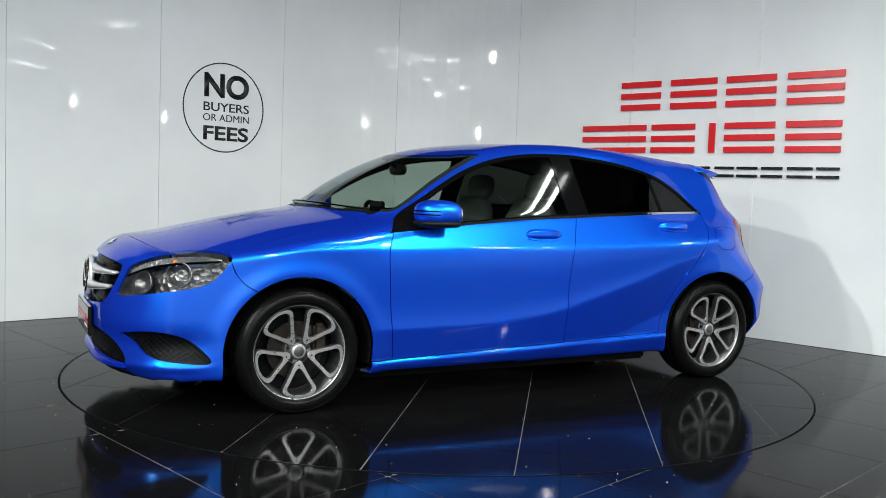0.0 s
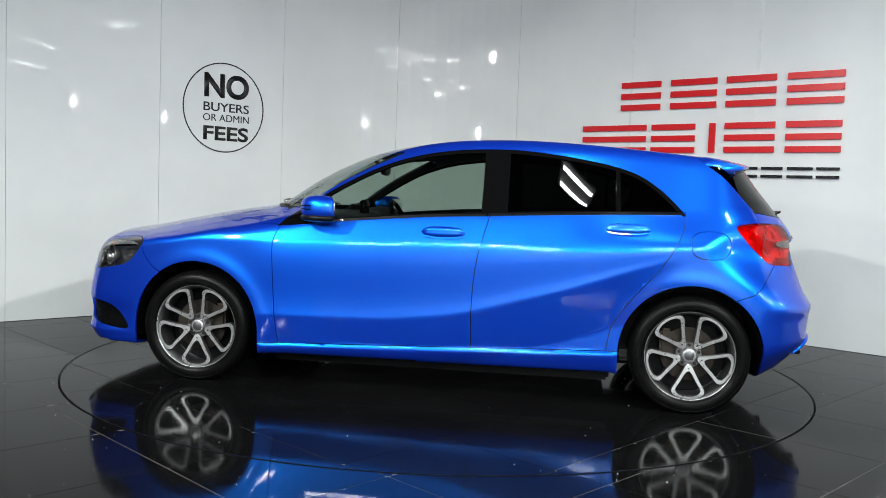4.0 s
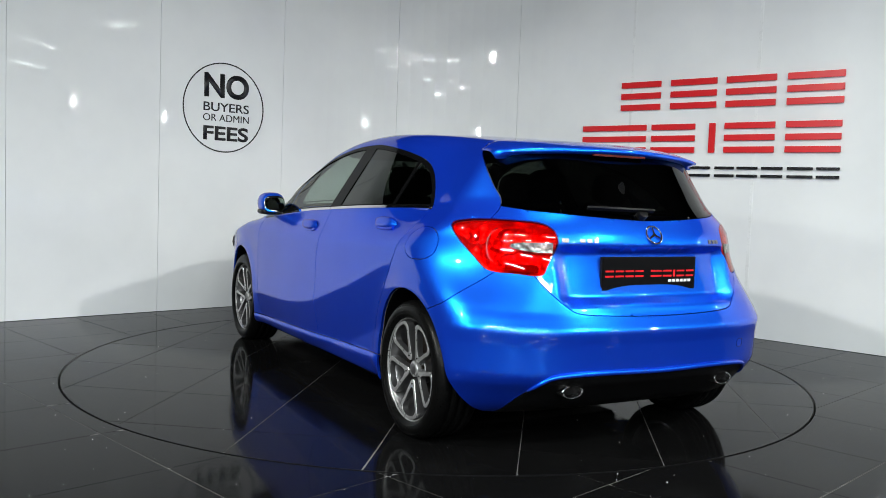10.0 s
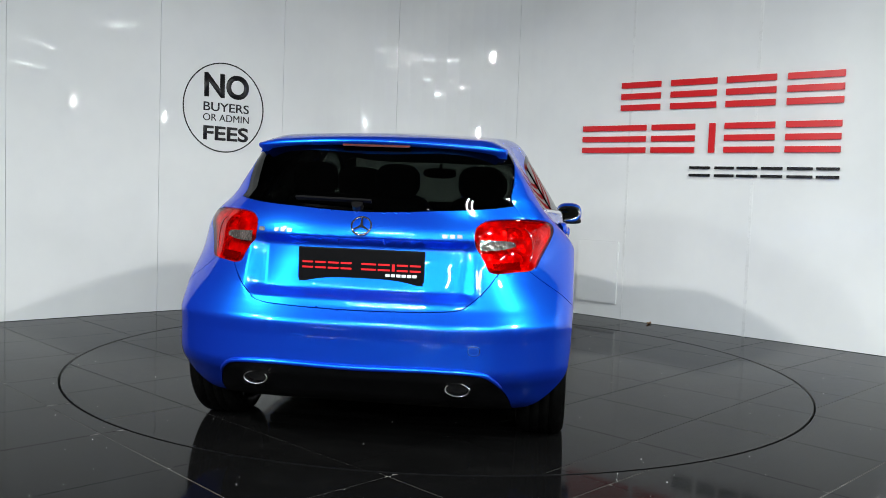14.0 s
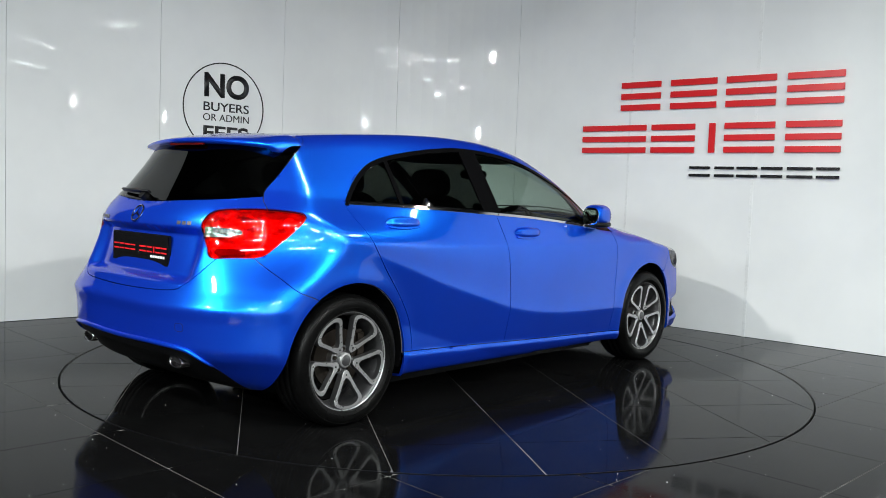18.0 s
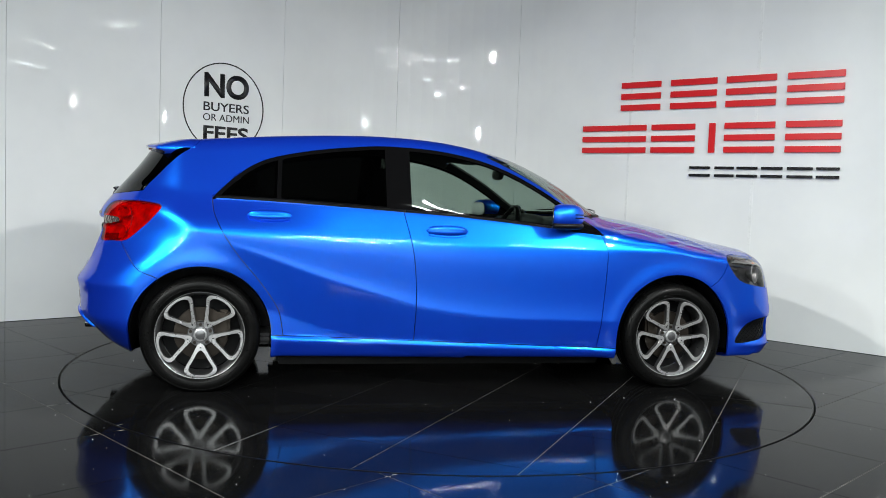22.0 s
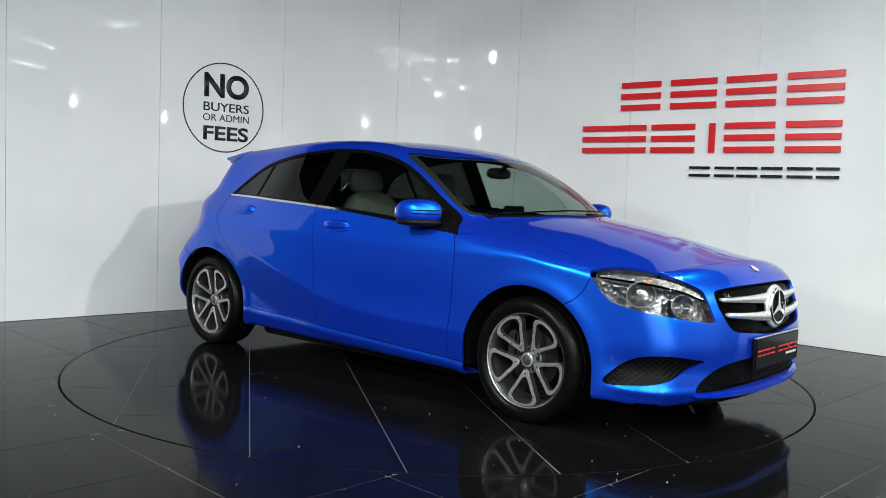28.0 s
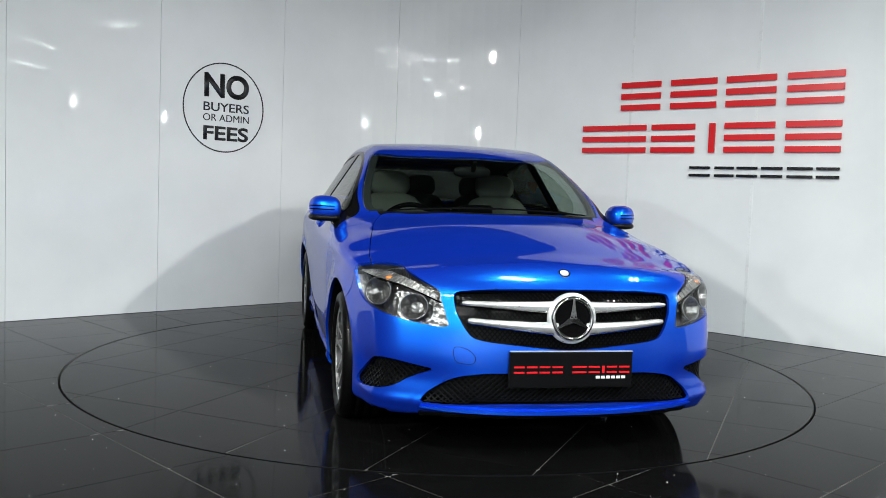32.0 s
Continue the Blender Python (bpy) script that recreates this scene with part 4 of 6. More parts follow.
side_of = lambda c: c[:, 1] > 0.42
CUTS = {
    "screen": outline_cut("top", SCREEN, lambda c: (c[:, 2] > 0.98) & (c[:, 0] > 0.1) & (c[:, 0] < 1.3)),
    "windows": outline_cut("side", SIDE_WINDOWS, lambda c: side_of(c) & (c[:, 2] > 0.83) & (c[:, 0] < 1.1) & (c[:, 0] > -1.45)),
    "back_glass": outline_cut("face", BACK_GLASS, lambda c: (c[:, 0] < -1.38) & (c[:, 2] > 0.95)),
    "head": outline_cut("nose", HEAD, lambda c: (c[:, 0] > 1.5) & (c[:, 1] > 0.2)),
    "tail": outline_cut("tail", TAIL, lambda c: (c[:, 0] < -1.42) & (c[:, 1] > 0.2)),
    "fog": outline_cut("nose", FOG, lambda c: (c[:, 0] > 1.5) & (c[:, 1] > 0.2) & (c[:, 2] < 0.5)),
    "intake": outline_cut("face", INTAKE, lambda c: (c[:, 0] > 1.85) & (c[:, 2] < 0.5)),
    "grille": outline_cut("face", GRILLE, lambda c: (c[:, 0] > 1.95) & (c[:, 2] > 0.42)),
    "cowl": outline_cut("top", COWL, lambda c: (c[:, 2] > 0.9) & (c[:, 0] > 0.6) & (c[:, 0] < 1.4)),
    "bonnet": outline_cut("top", BONNET, lambda c: (c[:, 0] > 0.85) & (c[:, 2] > 0.7)),
    "front_door": outline_cut("side", FRONT_DOOR, lambda c: side_of(c) & (np.abs(c[:, 0]) < 1.1)),
    "rear_door": outline_cut("side", REAR_DOOR, lambda c: side_of(c) & (np.abs(c[:, 0] + 0.7) < 0.8)),
    "fuel": outline_cut("side", FUEL, lambda c: side_of(c) & (np.abs(c[:, 0] + 1.43) < 0.25) & (np.abs(c[:, 2] - 0.88) < 0.2)),
    "hatch": outline_cut("face", HATCH, lambda c: (c[:, 0] < -1.36) & (c[:, 2] > 0.55)),
    "hatch_top": line_cut(lambda c: c[:, 0] + 1.335 + 0.1 * np.clip(c[:, 1] - 0.2, 0, 1), lambda c: (c[:, 2] > 1.15) & (c[:, 0] < -1.1)),
    "glass_side": line_cut(lambda c: c[:, 0] - glass_edge(c[:, 2]), lambda c: (c[:, 2] > 0.97) & (c[:, 0] < -1.3) & (c[:, 1] > 0.35)),
    "diffuser": outline_cut("face", DIFFUSER, lambda c: (c[:, 0] < -1.6) & (c[:, 2] < 0.5)),
    "front_seam": line_cut(lambda c: front_seam(c[:, 2]) - c[:, 0], lambda c: (c[:, 0] > 1.4) & (c[:, 1] > 0.3) & (c[:, 2] < 0.85)),
    "rear_seam": line_cut(lambda c: c[:, 0] - rear_seam(c[:, 2]), lambda c: (c[:, 0] < -1.45) & (c[:, 1] > 0.3) & (c[:, 2] < 0.86)),
    "sill": line_cut(lambda c: c[:, 2] - sill_z(c[:, 0]), lambda c: side_of(c) & (np.abs(c[:, 0]) < 1.05) & (c[:, 2] < 0.5)),
    "chin": line_cut(lambda c: c[:, 2] - 0.205, lambda c: (c[:, 0] > 1.7) & (c[:, 2] < 0.32)),
    "chin_end": line_cut(lambda c: c[:, 1] - 0.60, lambda c: (c[:, 0] > 1.7) & (c[:, 2] < 0.26)),
    "arch_f": arch_cut(HUB_F),
    "arch_r": arch_cut(HUB_R),
    "glass_f": line_cut(lambda c: c[:, 0] + 0.232 - 0.02 * (c[:, 2] - 1.0), lambda c: side_of(c) & (c[:, 2] > 0.85) & (np.abs(c[:, 0] + 0.23) < 0.2)),
    "glass_r": line_cut(lambda c: c[:, 0] + 0.372 - 0.02 * (c[:, 2] - 1.0), lambda c: side_of(c) & (c[:, 2] > 0.85) & (np.abs(c[:, 0] + 0.37) < 0.2)),
    "glass_q": line_cut(lambda c: c[:, 0] + 0.945 - 0.02 * (c[:, 2] - 1.0), lambda c: side_of(c) & (c[:, 2] > 0.85) & (np.abs(c[:, 0] + 0.94) < 0.2)),
    "glass_q2": line_cut(lambda c: c[:, 0] + 0.968 - 0.02 * (c[:, 2] - 1.0), lambda c: side_of(c) & (c[:, 2] > 0.85) & (np.abs(c[:, 0] + 0.96) < 0.2)),
    "glass_m": line_cut(lambda c: c[:, 0] - 0.70, lambda c: side_of(c) & (c[:, 2] > 0.85) & (np.abs(c[:, 0] - 0.7) < 0.15)),
    "pane": outline_cut("side", SIDE_WINDOWS, lambda c: side_of(c) & (c[:, 2] > 0.83) & (c[:, 0] < 1.1) & (c[:, 0] > -1.45), -0.02),
}


def cut_sheet(bm, g):
    """Splits the sheet's faces along the line g = 0."""
    bm.verts.ensure_lookup_table()
    bm.verts.index_update()
    co = np.array([v.co[:] for v in bm.verts])
    val = g(co)
    edges = list(bm.edges)
    ends = np.array([(e.verts[0].index, e.verts[1].index) for e in edges])
    va, vb = val[ends[:, 0]], val[ends[:, 1]]
    with np.errstate(invalid="ignore"):
        hits = np.nonzero(va * vb < 0)[0]
    for k in hits:
        i, j = ends[k]
        if val[i] * val[j] >= 0:
            continue
        t = val[i] / (val[i] - val[j])
        if t < 0.18 or t > 0.82:
            w = i if t < 0.5 else j
            bm.verts[w].co = Vector(co[i]) * (1 - t) + Vector(co[j]) * t
            val[w] = 0.0
    zero = {bm.verts[i] for i in np.nonzero(val == 0)[0]}
    keep = {}
    for k in hits:
        i, j = ends[k]
        if val[i] * val[j] < 0:
            keep[k] = (edges[k], bm.verts[i], val[i] / (val[i] - val[j]))
    sign = {}
    for v, q in zip(list(bm.verts), val):
        sign[v] = q
    for e, v, t in keep.values():
        _, nv = bmesh.utils.edge_split(e, v, float(t))
        zero.add(nv)
        sign[nv] = 0.0
    faces = {f for v in zero for f in v.link_faces}
    for f in faces:
        z = [v for v in f.verts if v in zero]
        s = [sign[v] for v in f.verts if v not in zero]
        if len(z) < 2 or not s or min(s) >= 0 or max(s) <= 0:
            continue
        n = len(f.verts)
        order = list(f.verts)
        for a in range(len(z)):
            done = False
            for b in range(a + 1, len(z)):
                gap = abs(order.index(z[a]) - order.index(z[b]))
                if 1 < gap < n - 1:
                    bmesh.utils.face_split(f, z[a], z[b])
                    done = True
                    break
            if done:
                break


def cut_body():
    """Half of the skin, cut along its shut lines. Gives vertices, faces and the part to which each face belongs."""
    p = skin_grid()
    nu, nv = p.shape[:2]
    bm = bmesh.new()
    vs = [[None] * nv for _ in range(nu)]
    top = {}
    for i in range(nu):
        for j in range(nv):
            if j in (0, nv - 1):
                key = (round(float(p[i, j, 0]), 5), j)
                if key in top:
                    vs[i][j] = top[key]
                    continue
            q = p[i, j]
            if i in (0, nu - 1) or j in (0, nv - 1):
                q = (q[0], 0.0, q[2])
            vs[i][j] = bm.verts.new(tuple(q))
            if j in (0, nv - 1):
                top[key] = vs[i][j]
    for i in range(nu - 1):
        for j in range(nv - 1):
            ring = []
            for v in (vs[i][j], vs[i][j + 1], vs[i + 1][j + 1], vs[i + 1][j]):
                if v not in ring:
                    ring.append(v)
            if len(ring) > 2:
                bm.faces.new(ring)
    for g in CUTS.values():
        cut_sheet(bm, g)
    bmesh.ops.recalc_face_normals(bm, faces=bm.faces[:])
    bm.verts.ensure_lookup_table()
    bm.verts.index_update()
    if sum(f.normal.y for f in bm.faces) < 0:
        bmesh.ops.reverse_faces(bm, faces=bm.faces[:])
    co = np.array([v.co[:] for v in bm.verts])
    faces = [[v.index for v in f.verts] for f in bm.faces]
    mid = np.array([f.calc_center_median()[:] for f in bm.faces])
    bm.normal_update()
    nrm = np.array([v.normal[:] for v in bm.verts])
    bm.free()
    val = {k: np.nan_to_num(g(mid), nan=1.0) for k, g in CUTS.items()}
    names = np.full(len(faces), "body_shell", dtype=object)
    x, y, z = mid.T
    low_x = min(DOOR_MID, key=lambda q: q[1])[0]
    names[(x > 1.0) & (z < 1.0) & (y > 0.3)] = "fender"
    names[(x > 0.84) & (z < 0.9) & (y > 0.6)] = "fender"
    names[(z < 0.172)] = "floor_pan"
    names[(val["sill"] < 0) & (z < 0.33) & (z > 0.172)] = "side_skirt"
    names[(val["front_seam"] < 0) & (z > 0.172)] = "front_bumper"
    names[(x > 1.9) & (z > 0.172) & (z < 0.85)] = "front_bumper"
    names[(val["rear_seam"] < 0) & (z < 0.80) & (z > 0.172)] = "rear_bumper"
    names[(x < -1.86) & (z < 0.80) & (z > 0.172)] = "rear_bumper"
    names[(val["diffuser"] < 0) & (x < -1.6)] = "diffuser"
    behind = (x < glass_edge(z)) | (z < 0.99)
    names[(val["hatch"] < 0) & (x < -1.36) & (val["hatch_top"] < 0) & behind] = "hatch"
    names[(val["hatch"] < 0) & (x < -1.5) & (z < 1.2) & behind] = "hatch"
    names[val["front_door"] < 0] = "front_door"
    names[val["rear_door"] < 0] = "rear_door"
    names[(names == "front_door") & (z < sill_z(x))] = "side_skirt"
    names[(names == "rear_door") & (z < sill_z(x))] = "side_skirt"
    low = (names == "body_shell") & (y > 0.42) & (z >= sill_z(x)) & (z < 0.36) & (x < 0.862) & (x > -0.912)
    names[low & (x > low_x)] = "front_door"
    names[low & (x <= low_x)] = "rear_door"
    names[val["fuel"] < 0] = "fuel_flap"
    names[(val["cowl"] < 0) & (z > 0.9)] = "cowl"
    names[(val["bonnet"] < 0) & (z > 0.7)] = "bonnet"
    names[val["head"] < 0] = "headlight"
    names[val["tail"] < 0] = "tail_light"
    names[val["fog"] < 0] = "fog"
    names[val["intake"] < 0] = "intake"
    names[val["grille"] < 0] = "grille"
    names[(val["chin"] < 0) & (y < 0.60) & (x > 1.75) & (z > 0.172)] = "undertray"
    names[(val["screen"] < 0) & (z > 0.98)] = "windscreen"
    names[(val["back_glass"] < 0) & (x < -1.38) & behind] = "back_glass"
    w = val["windows"] < 0
    names[w] = "window_frame"
    pane = w & (val["pane"] < 0)
    names[pane & (x > -0.232 + 0.02 * (z - 1)) & (x < 0.70)] = "front_pane"
    names[pane & (x < -0.372 + 0.02 * (z - 1)) & (x > -0.945 + 0.02 * (z - 1))] = "rear_pane"
    names[pane & (x < -0.968 + 0.02 * (z - 1))] = "quarter_pane"
    names[(val["arch_f"] < 0) | (val["arch_r"] < 0)] = "hole"
    return co, nrm, faces, names


BODY_CO, BODY_N, BODY_F, BODY_NAME = cut_body()


def panel_bmesh(name, which, inset=0.0022, depth=0.014, push=0.0, flip=False):
    """One panel of the skin as a bmesh. which: 'both' halves joined, 'left' or 'right'."""
    pick = [f for f, n in zip(BODY_F, BODY_NAME) if n == name]
    flap = [f for f, n in zip(BODY_F, BODY_NAME) if n == "fuel_flap" and name == "body_shell"]
    pick += flap
    used = sorted({i for f in pick for i in f})
    back = {i: k for k, i in enumerate(used)}
    bm = bmesh.new()
    co = BODY_CO[used] - BODY_N[used] * push
    if which in ("both", "left"):
        vs = [bm.verts.new(tuple(q)) for q in co]
        for f in pick[:len(pick) - len(flap)]:
            bm.faces.new([vs[back[i]] for i in f])
        bmesh.ops.delete(bm, geom=[v for v in bm.verts if not v.link_faces], context="VERTS")
    if which in ("both", "right"):
        vs = [bm.verts.new((q[0], -q[1], q[2])) for q in co]
        for f in pick:
            bm.faces.new([vs[back[i]] for i in reversed(f)])
    if which == "both":
        bmesh.ops.remove_doubles(bm, verts=[v for v in bm.verts if abs(v.co.y) < 0.002], dist=0.0005)
    bm.normal_update()
    if depth or inset:
        rim(bm, inset, depth)
    if flip:
        bmesh.ops.reverse_faces(bm, faces=bm.faces[:])
    for f in bm.faces:
        f.smooth = True
    return bm


def rim(bm, inset, depth):
    """Draws a panel's border in a little for the shut gap and turns it inward."""
    border = [e for e in bm.edges if len(e.link_faces) == 1]
    move, normal = {}, {}
    for e in border:
        f = e.link_faces[0]
        d = (e.verts[1].co - e.verts[0].co)
        if d.length < 1e-7:
            continue
        inward = f.normal.cross(d).normalized()
        if inward.dot(f.calc_center_median() - e.verts[0].co) < 0:
            inward = -inward
        for v in e.verts:
            move[v] = move.get(v, Vector()) + inward
    for v, d in move.items():
        normal[v] = v.normal.copy()
        if d.length > 1e-6:
            v.co += d.normalized() * inset
    if depth:
        for e in border:
            e.smooth = False
        got = bmesh.ops.extrude_edge_only(bm, edges=border)
        old = {}
        for v in got["geom"]:
            if isinstance(v, bmesh.types.BMVert):
                near = [e.other_vert(v) for e in v.link_edges]
                src = next((q for q in near if q in normal), None)
                if src is not None:
                    old[v] = normal[src]
        for v, nr in old.items():
            v.co -= nr * depth


CAR_POSE = Matrix.Translation((-0.0981, 0.0831, 0))
CAR = thing("car", "shiny metallic blue five-door hatchback parked on the turntable", "car")


def body_part(name, source, which, material, parent=None, label="", **kw):
    bm = panel_bmesh(source, which, **kw)
    bm.transform(CAR_POSE)
    me = bpy.data.meshes.new(name)
    bm.to_mesh(me)
    bm.free()
    return link(name, me, material, parent or CAR, label)


BONNET_OB = body_part("bonnet", "bonnet", "both", M_PAINT)
SHELL = body_part("body_shell", "body_shell", "both", M_PAINT)
FRONT_BUMPER = body_part("front_bumper", "front_bumper", "both", M_PAINT)
REAR_BUMPER = body_part("rear_bumper", "rear_bumper", "both", M_PAINT)
HATCH_OB = body_part("hatch", "hatch", "both", M_PAINT)
body_part("diffuser", "diffuser", "both", M_BLACKP, REAR_BUMPER, "black plastic lower bumper insert")
body_part("undertray", "undertray", "both", M_BLACKP, FRONT_BUMPER, "black plastic lip under the intake")
body_part("floor_pan", "floor_pan", "both", M_BLACKP, label="black underbody")
body_part("cowl", "cowl", "both", M_BLACKP, label="black scuttle panel under the windscreen")
SCREEN_OB = body_part("windscreen", "windscreen", "both", M_SCREEN, label="clear windscreen", depth=0.005)
BACK_OB = body_part("rear_window", "back_glass", "both", M_TINT, HATCH_OB, "dark tinted rear window", depth=0.005)
DOORS = {}
for side in ("left", "right"):
    body_part("front_wing", "fender", side, M_PAINT)
    body_part("side_skirt", "side_skirt", side, M_PAINT)
    body_part("fuel_flap", "fuel_flap", side, M_PAINT) if side == "left" else None
    fd = body_part("front_door", "front_door", side, M_PAINT)
    rd = body_part("rear_door", "rear_door", side, M_PAINT)
    DOORS[side] = (fd, rd)
    body_part("window_frame", "window_frame", side, M_GLOSSB, fd, "gloss black window surround", inset=0.0, depth=0.01)
    body_part("window_pane", "front_pane", side, M_CLEAR, fd, "clear side window", inset=0.0, depth=0.004, push=0.004)
    body_part("window_pane", "rear_pane", side, M_TINT, rd, "dark tinted side window", inset=0.0, depth=0.004, push=0.004)
    body_part("quarter_pane", "quarter_pane", side, M_TINT, rd, "dark tinted quarter window", inset=0.0, depth=0.004, push=0.004)


# ---- car: liners behind the panels ----
body_part("headliner", "body_shell", "both", M_LINER, label="grey cloth headliner and pillar trim", push=0.015, inset=-0.001, depth=0.0, flip=True)
for side in ("left", "right"):
    fd, rd = DOORS[side]
    body_part("door_trim", "front_door", side, M_TRIMD, fd, "dark inner door trim", push=0.045, inset=0.0, depth=0.0, flip=True)
    body_part("door_trim", "rear_door", side, M_TRIMD, rd, "dark inner door trim", push=0.045, inset=0.0, depth=0.0, flip=True)
body_part("hatch_trim", "hatch", "both", M_TRIMD, HATCH_OB, "dark inner tailgate trim", push=0.04, inset=0.0, depth=0.0, flip=True)


def car_part(name, bm, material, parent=None, label="", smooth=True):
    bm.transform(CAR_POSE)
    return part(name, bm, material, parent or CAR, label, smooth)


def both_sides(make):
    """Runs a builder for the left side (s = 1) and its mirror (s = -1)."""
    for s in (1, -1):
        make(s)


def flip_y(bm, s):
    if s < 0:
        bm.transform(Matrix.Diagonal((1, -1, 1, 1)))
        bmesh.ops.reverse_faces(bm, faces=bm.faces[:])
    return bm


def lathe(profile, n=64, bm=None):
    """Turns (radius, along y) round the y axis."""
    bm = bm or bmesh.new()
    rows = [[bm.verts.new((r * math.cos(2 * math.pi * i / n), w, r * math.sin(2 * math.pi * i / n))) for i in range(n)] for r, w in profile]
    for a, b in zip(rows, rows[1:]):
        for i in range(n):
            bm.faces.new((a[i], a[(i + 1) % n], b[(i + 1) % n], b[i]))
    return bm


def sweep_bar(bm, pts, half_w, half_h, ups=None, closed=False):
    """A bar of rectangular section along points; half_w and half_h may be lists."""
    rows = []
    k = len(pts)
    for i, p in enumerate(pts):
        a, b = (pts[i - 1], pts[(i + 1) % k]) if closed else (pts[max(i - 1, 0)], pts[min(i + 1, k - 1)])
        t = (b - a).normalized()
        up = (ups[i] if ups else Vector((0, 0, 1)))
        side = t.cross(up).normalized()
        up2 = side.cross(t).normalized()
        w = half_w[i] if isinstance(half_w, (list, tuple)) else half_w
        h = half_h[i] if isinstance(half_h, (list, tuple)) else half_h
        rows.append([bm.verts.new(p + side * (w * sx) + up2 * (h * sy)) for sx, sy in ((-1, -1), (1, -1), (1, 1), (-1, 1))])
    pairs = list(zip(rows, rows[1:])) + ([(rows[-1], rows[0])] if closed else [])
    for a, b in pairs:
        for q in range(4):
            bm.faces.new((a[q], a[(q + 1) % 4], b[(q + 1) % 4], b[q]))
    if not closed:
        bm.faces.new(rows[0][::-1])
        bm.faces.new(rows[-1])
    return bm


def tube(bm, pts, radius, n=8, closed=False):
    rows = []
    k = len(pts)
    for i, p in enumerate(pts):
        a, b = (pts[i - 1], pts[(i + 1) % k]) if closed else (pts[max(i - 1, 0)], pts[min(i + 1, k - 1)])
        t = (b - a).normalized()
        s = t.orthogonal().normalized() if not rows else (last - t * last.dot(t)).normalized()
        last = s
        u = t.cross(s)
        r = radius[i] if isinstance(radius, (list, tuple)) else radius
        rows.append([bm.verts.new(p + (s * math.cos(2 * math.pi * q / n) + u * math.sin(2 * math.pi * q / n)) * r) for q in range(n)])
    for a, b in list(zip(rows, rows[1:])) + ([(rows[-1], rows[0])] if closed else []):
        for q in range(n):
            bm.faces.new((a[q], a[(q + 1) % n], b[(q + 1) % n], b[q]))
    if not closed:
        bm.faces.new(rows[0][::-1])
        bm.faces.new(rows[-1])
    return bm


def blob(cx, cy, cz, sx, sy, sz, power=2.6, n=20, bm=None):
    """A rounded block: a superellipsoid."""
    bm = bm or bmesh.new()
    got = bmesh.ops.create_uvsphere(bm, u_segments=n * 2, v_segments=n, radius=1.0)
    for v in got["verts"]:
        q = v.co
        k = (abs(q.x) ** power + abs(q.y) ** power + abs(q.z) ** power) ** (-1 / power)
        v.co = Vector((cx + q.x * k * sx, cy + q.y * k * sy, cz + q.z * k * sz))
    return bm


# ---- wheels ----
def petal():
    """The outline of one looped spoke in the wheel's plane: outer edge and inner edge, as (x, z)."""
    def loop(keys):
        half = smooth_loop(keys, 4, False)
        pts = [Vector((r * math.sin(radians(a)), r * math.cos(radians(a)))) for a, r in half]
        return pts + [Vector((-p.x, p.y)) for p in pts[-2:0:-1]]
    outer = loop([(0.0, 0.045), (15.0, 0.053), (19.5, 0.078), (21.8, 0.108), (23.9, 0.153), (25.3, 0.188), (24.3, 0.205), (20.0, 0.2185), (11.0, 0.2245), (0.0, 0.2258)])
    inner = loop([(0.0, 0.084), (5.0, 0.087), (11.0, 0.102), (14.4, 0.125), (17.7, 0.158), (19.4, 0.183), (18.0, 0.198), (13.8, 0.2075), (7.0, 0.212), (0.0, 0.213)])
    return outer, inner


def spoke_bmesh(turn):
    """A flat-faced loop with a narrow chamfer, open behind."""
    outer, inner = petal()
    bm = bmesh.new()
    dish = lambda r: 0.070 + 0.024 * min(1, r / 0.21)
    c, s = math.cos(turn), math.sin(turn)

    def ring(loop, off, k=0.0):
        out = []
        for i, p in enumerate(loop):
            q = p.lerp((outer[i] + inner[i]) / 2, k)
            out.append(bm.verts.new((q.x * c + q.y * s, dish(p.length) + off, -q.x * s + q.y * c)))
        return out
    rows = [ring(outer, -0.036), ring(outer, -0.002), ring(outer, 0.0, 0.12), ring(inner, 0.0, 0.12), ring(inner, -0.002), ring(inner, -0.03)]
    k = len(outer)
    for a, b in zip(rows, rows[1:]):
        for i in range(k):
            bm.faces.new((a[i], a[(i + 1) % k], b[(i + 1) % k], b[i]))
    bmesh.ops.recalc_face_normals(bm, faces=bm.faces[:])
    return bm, rows


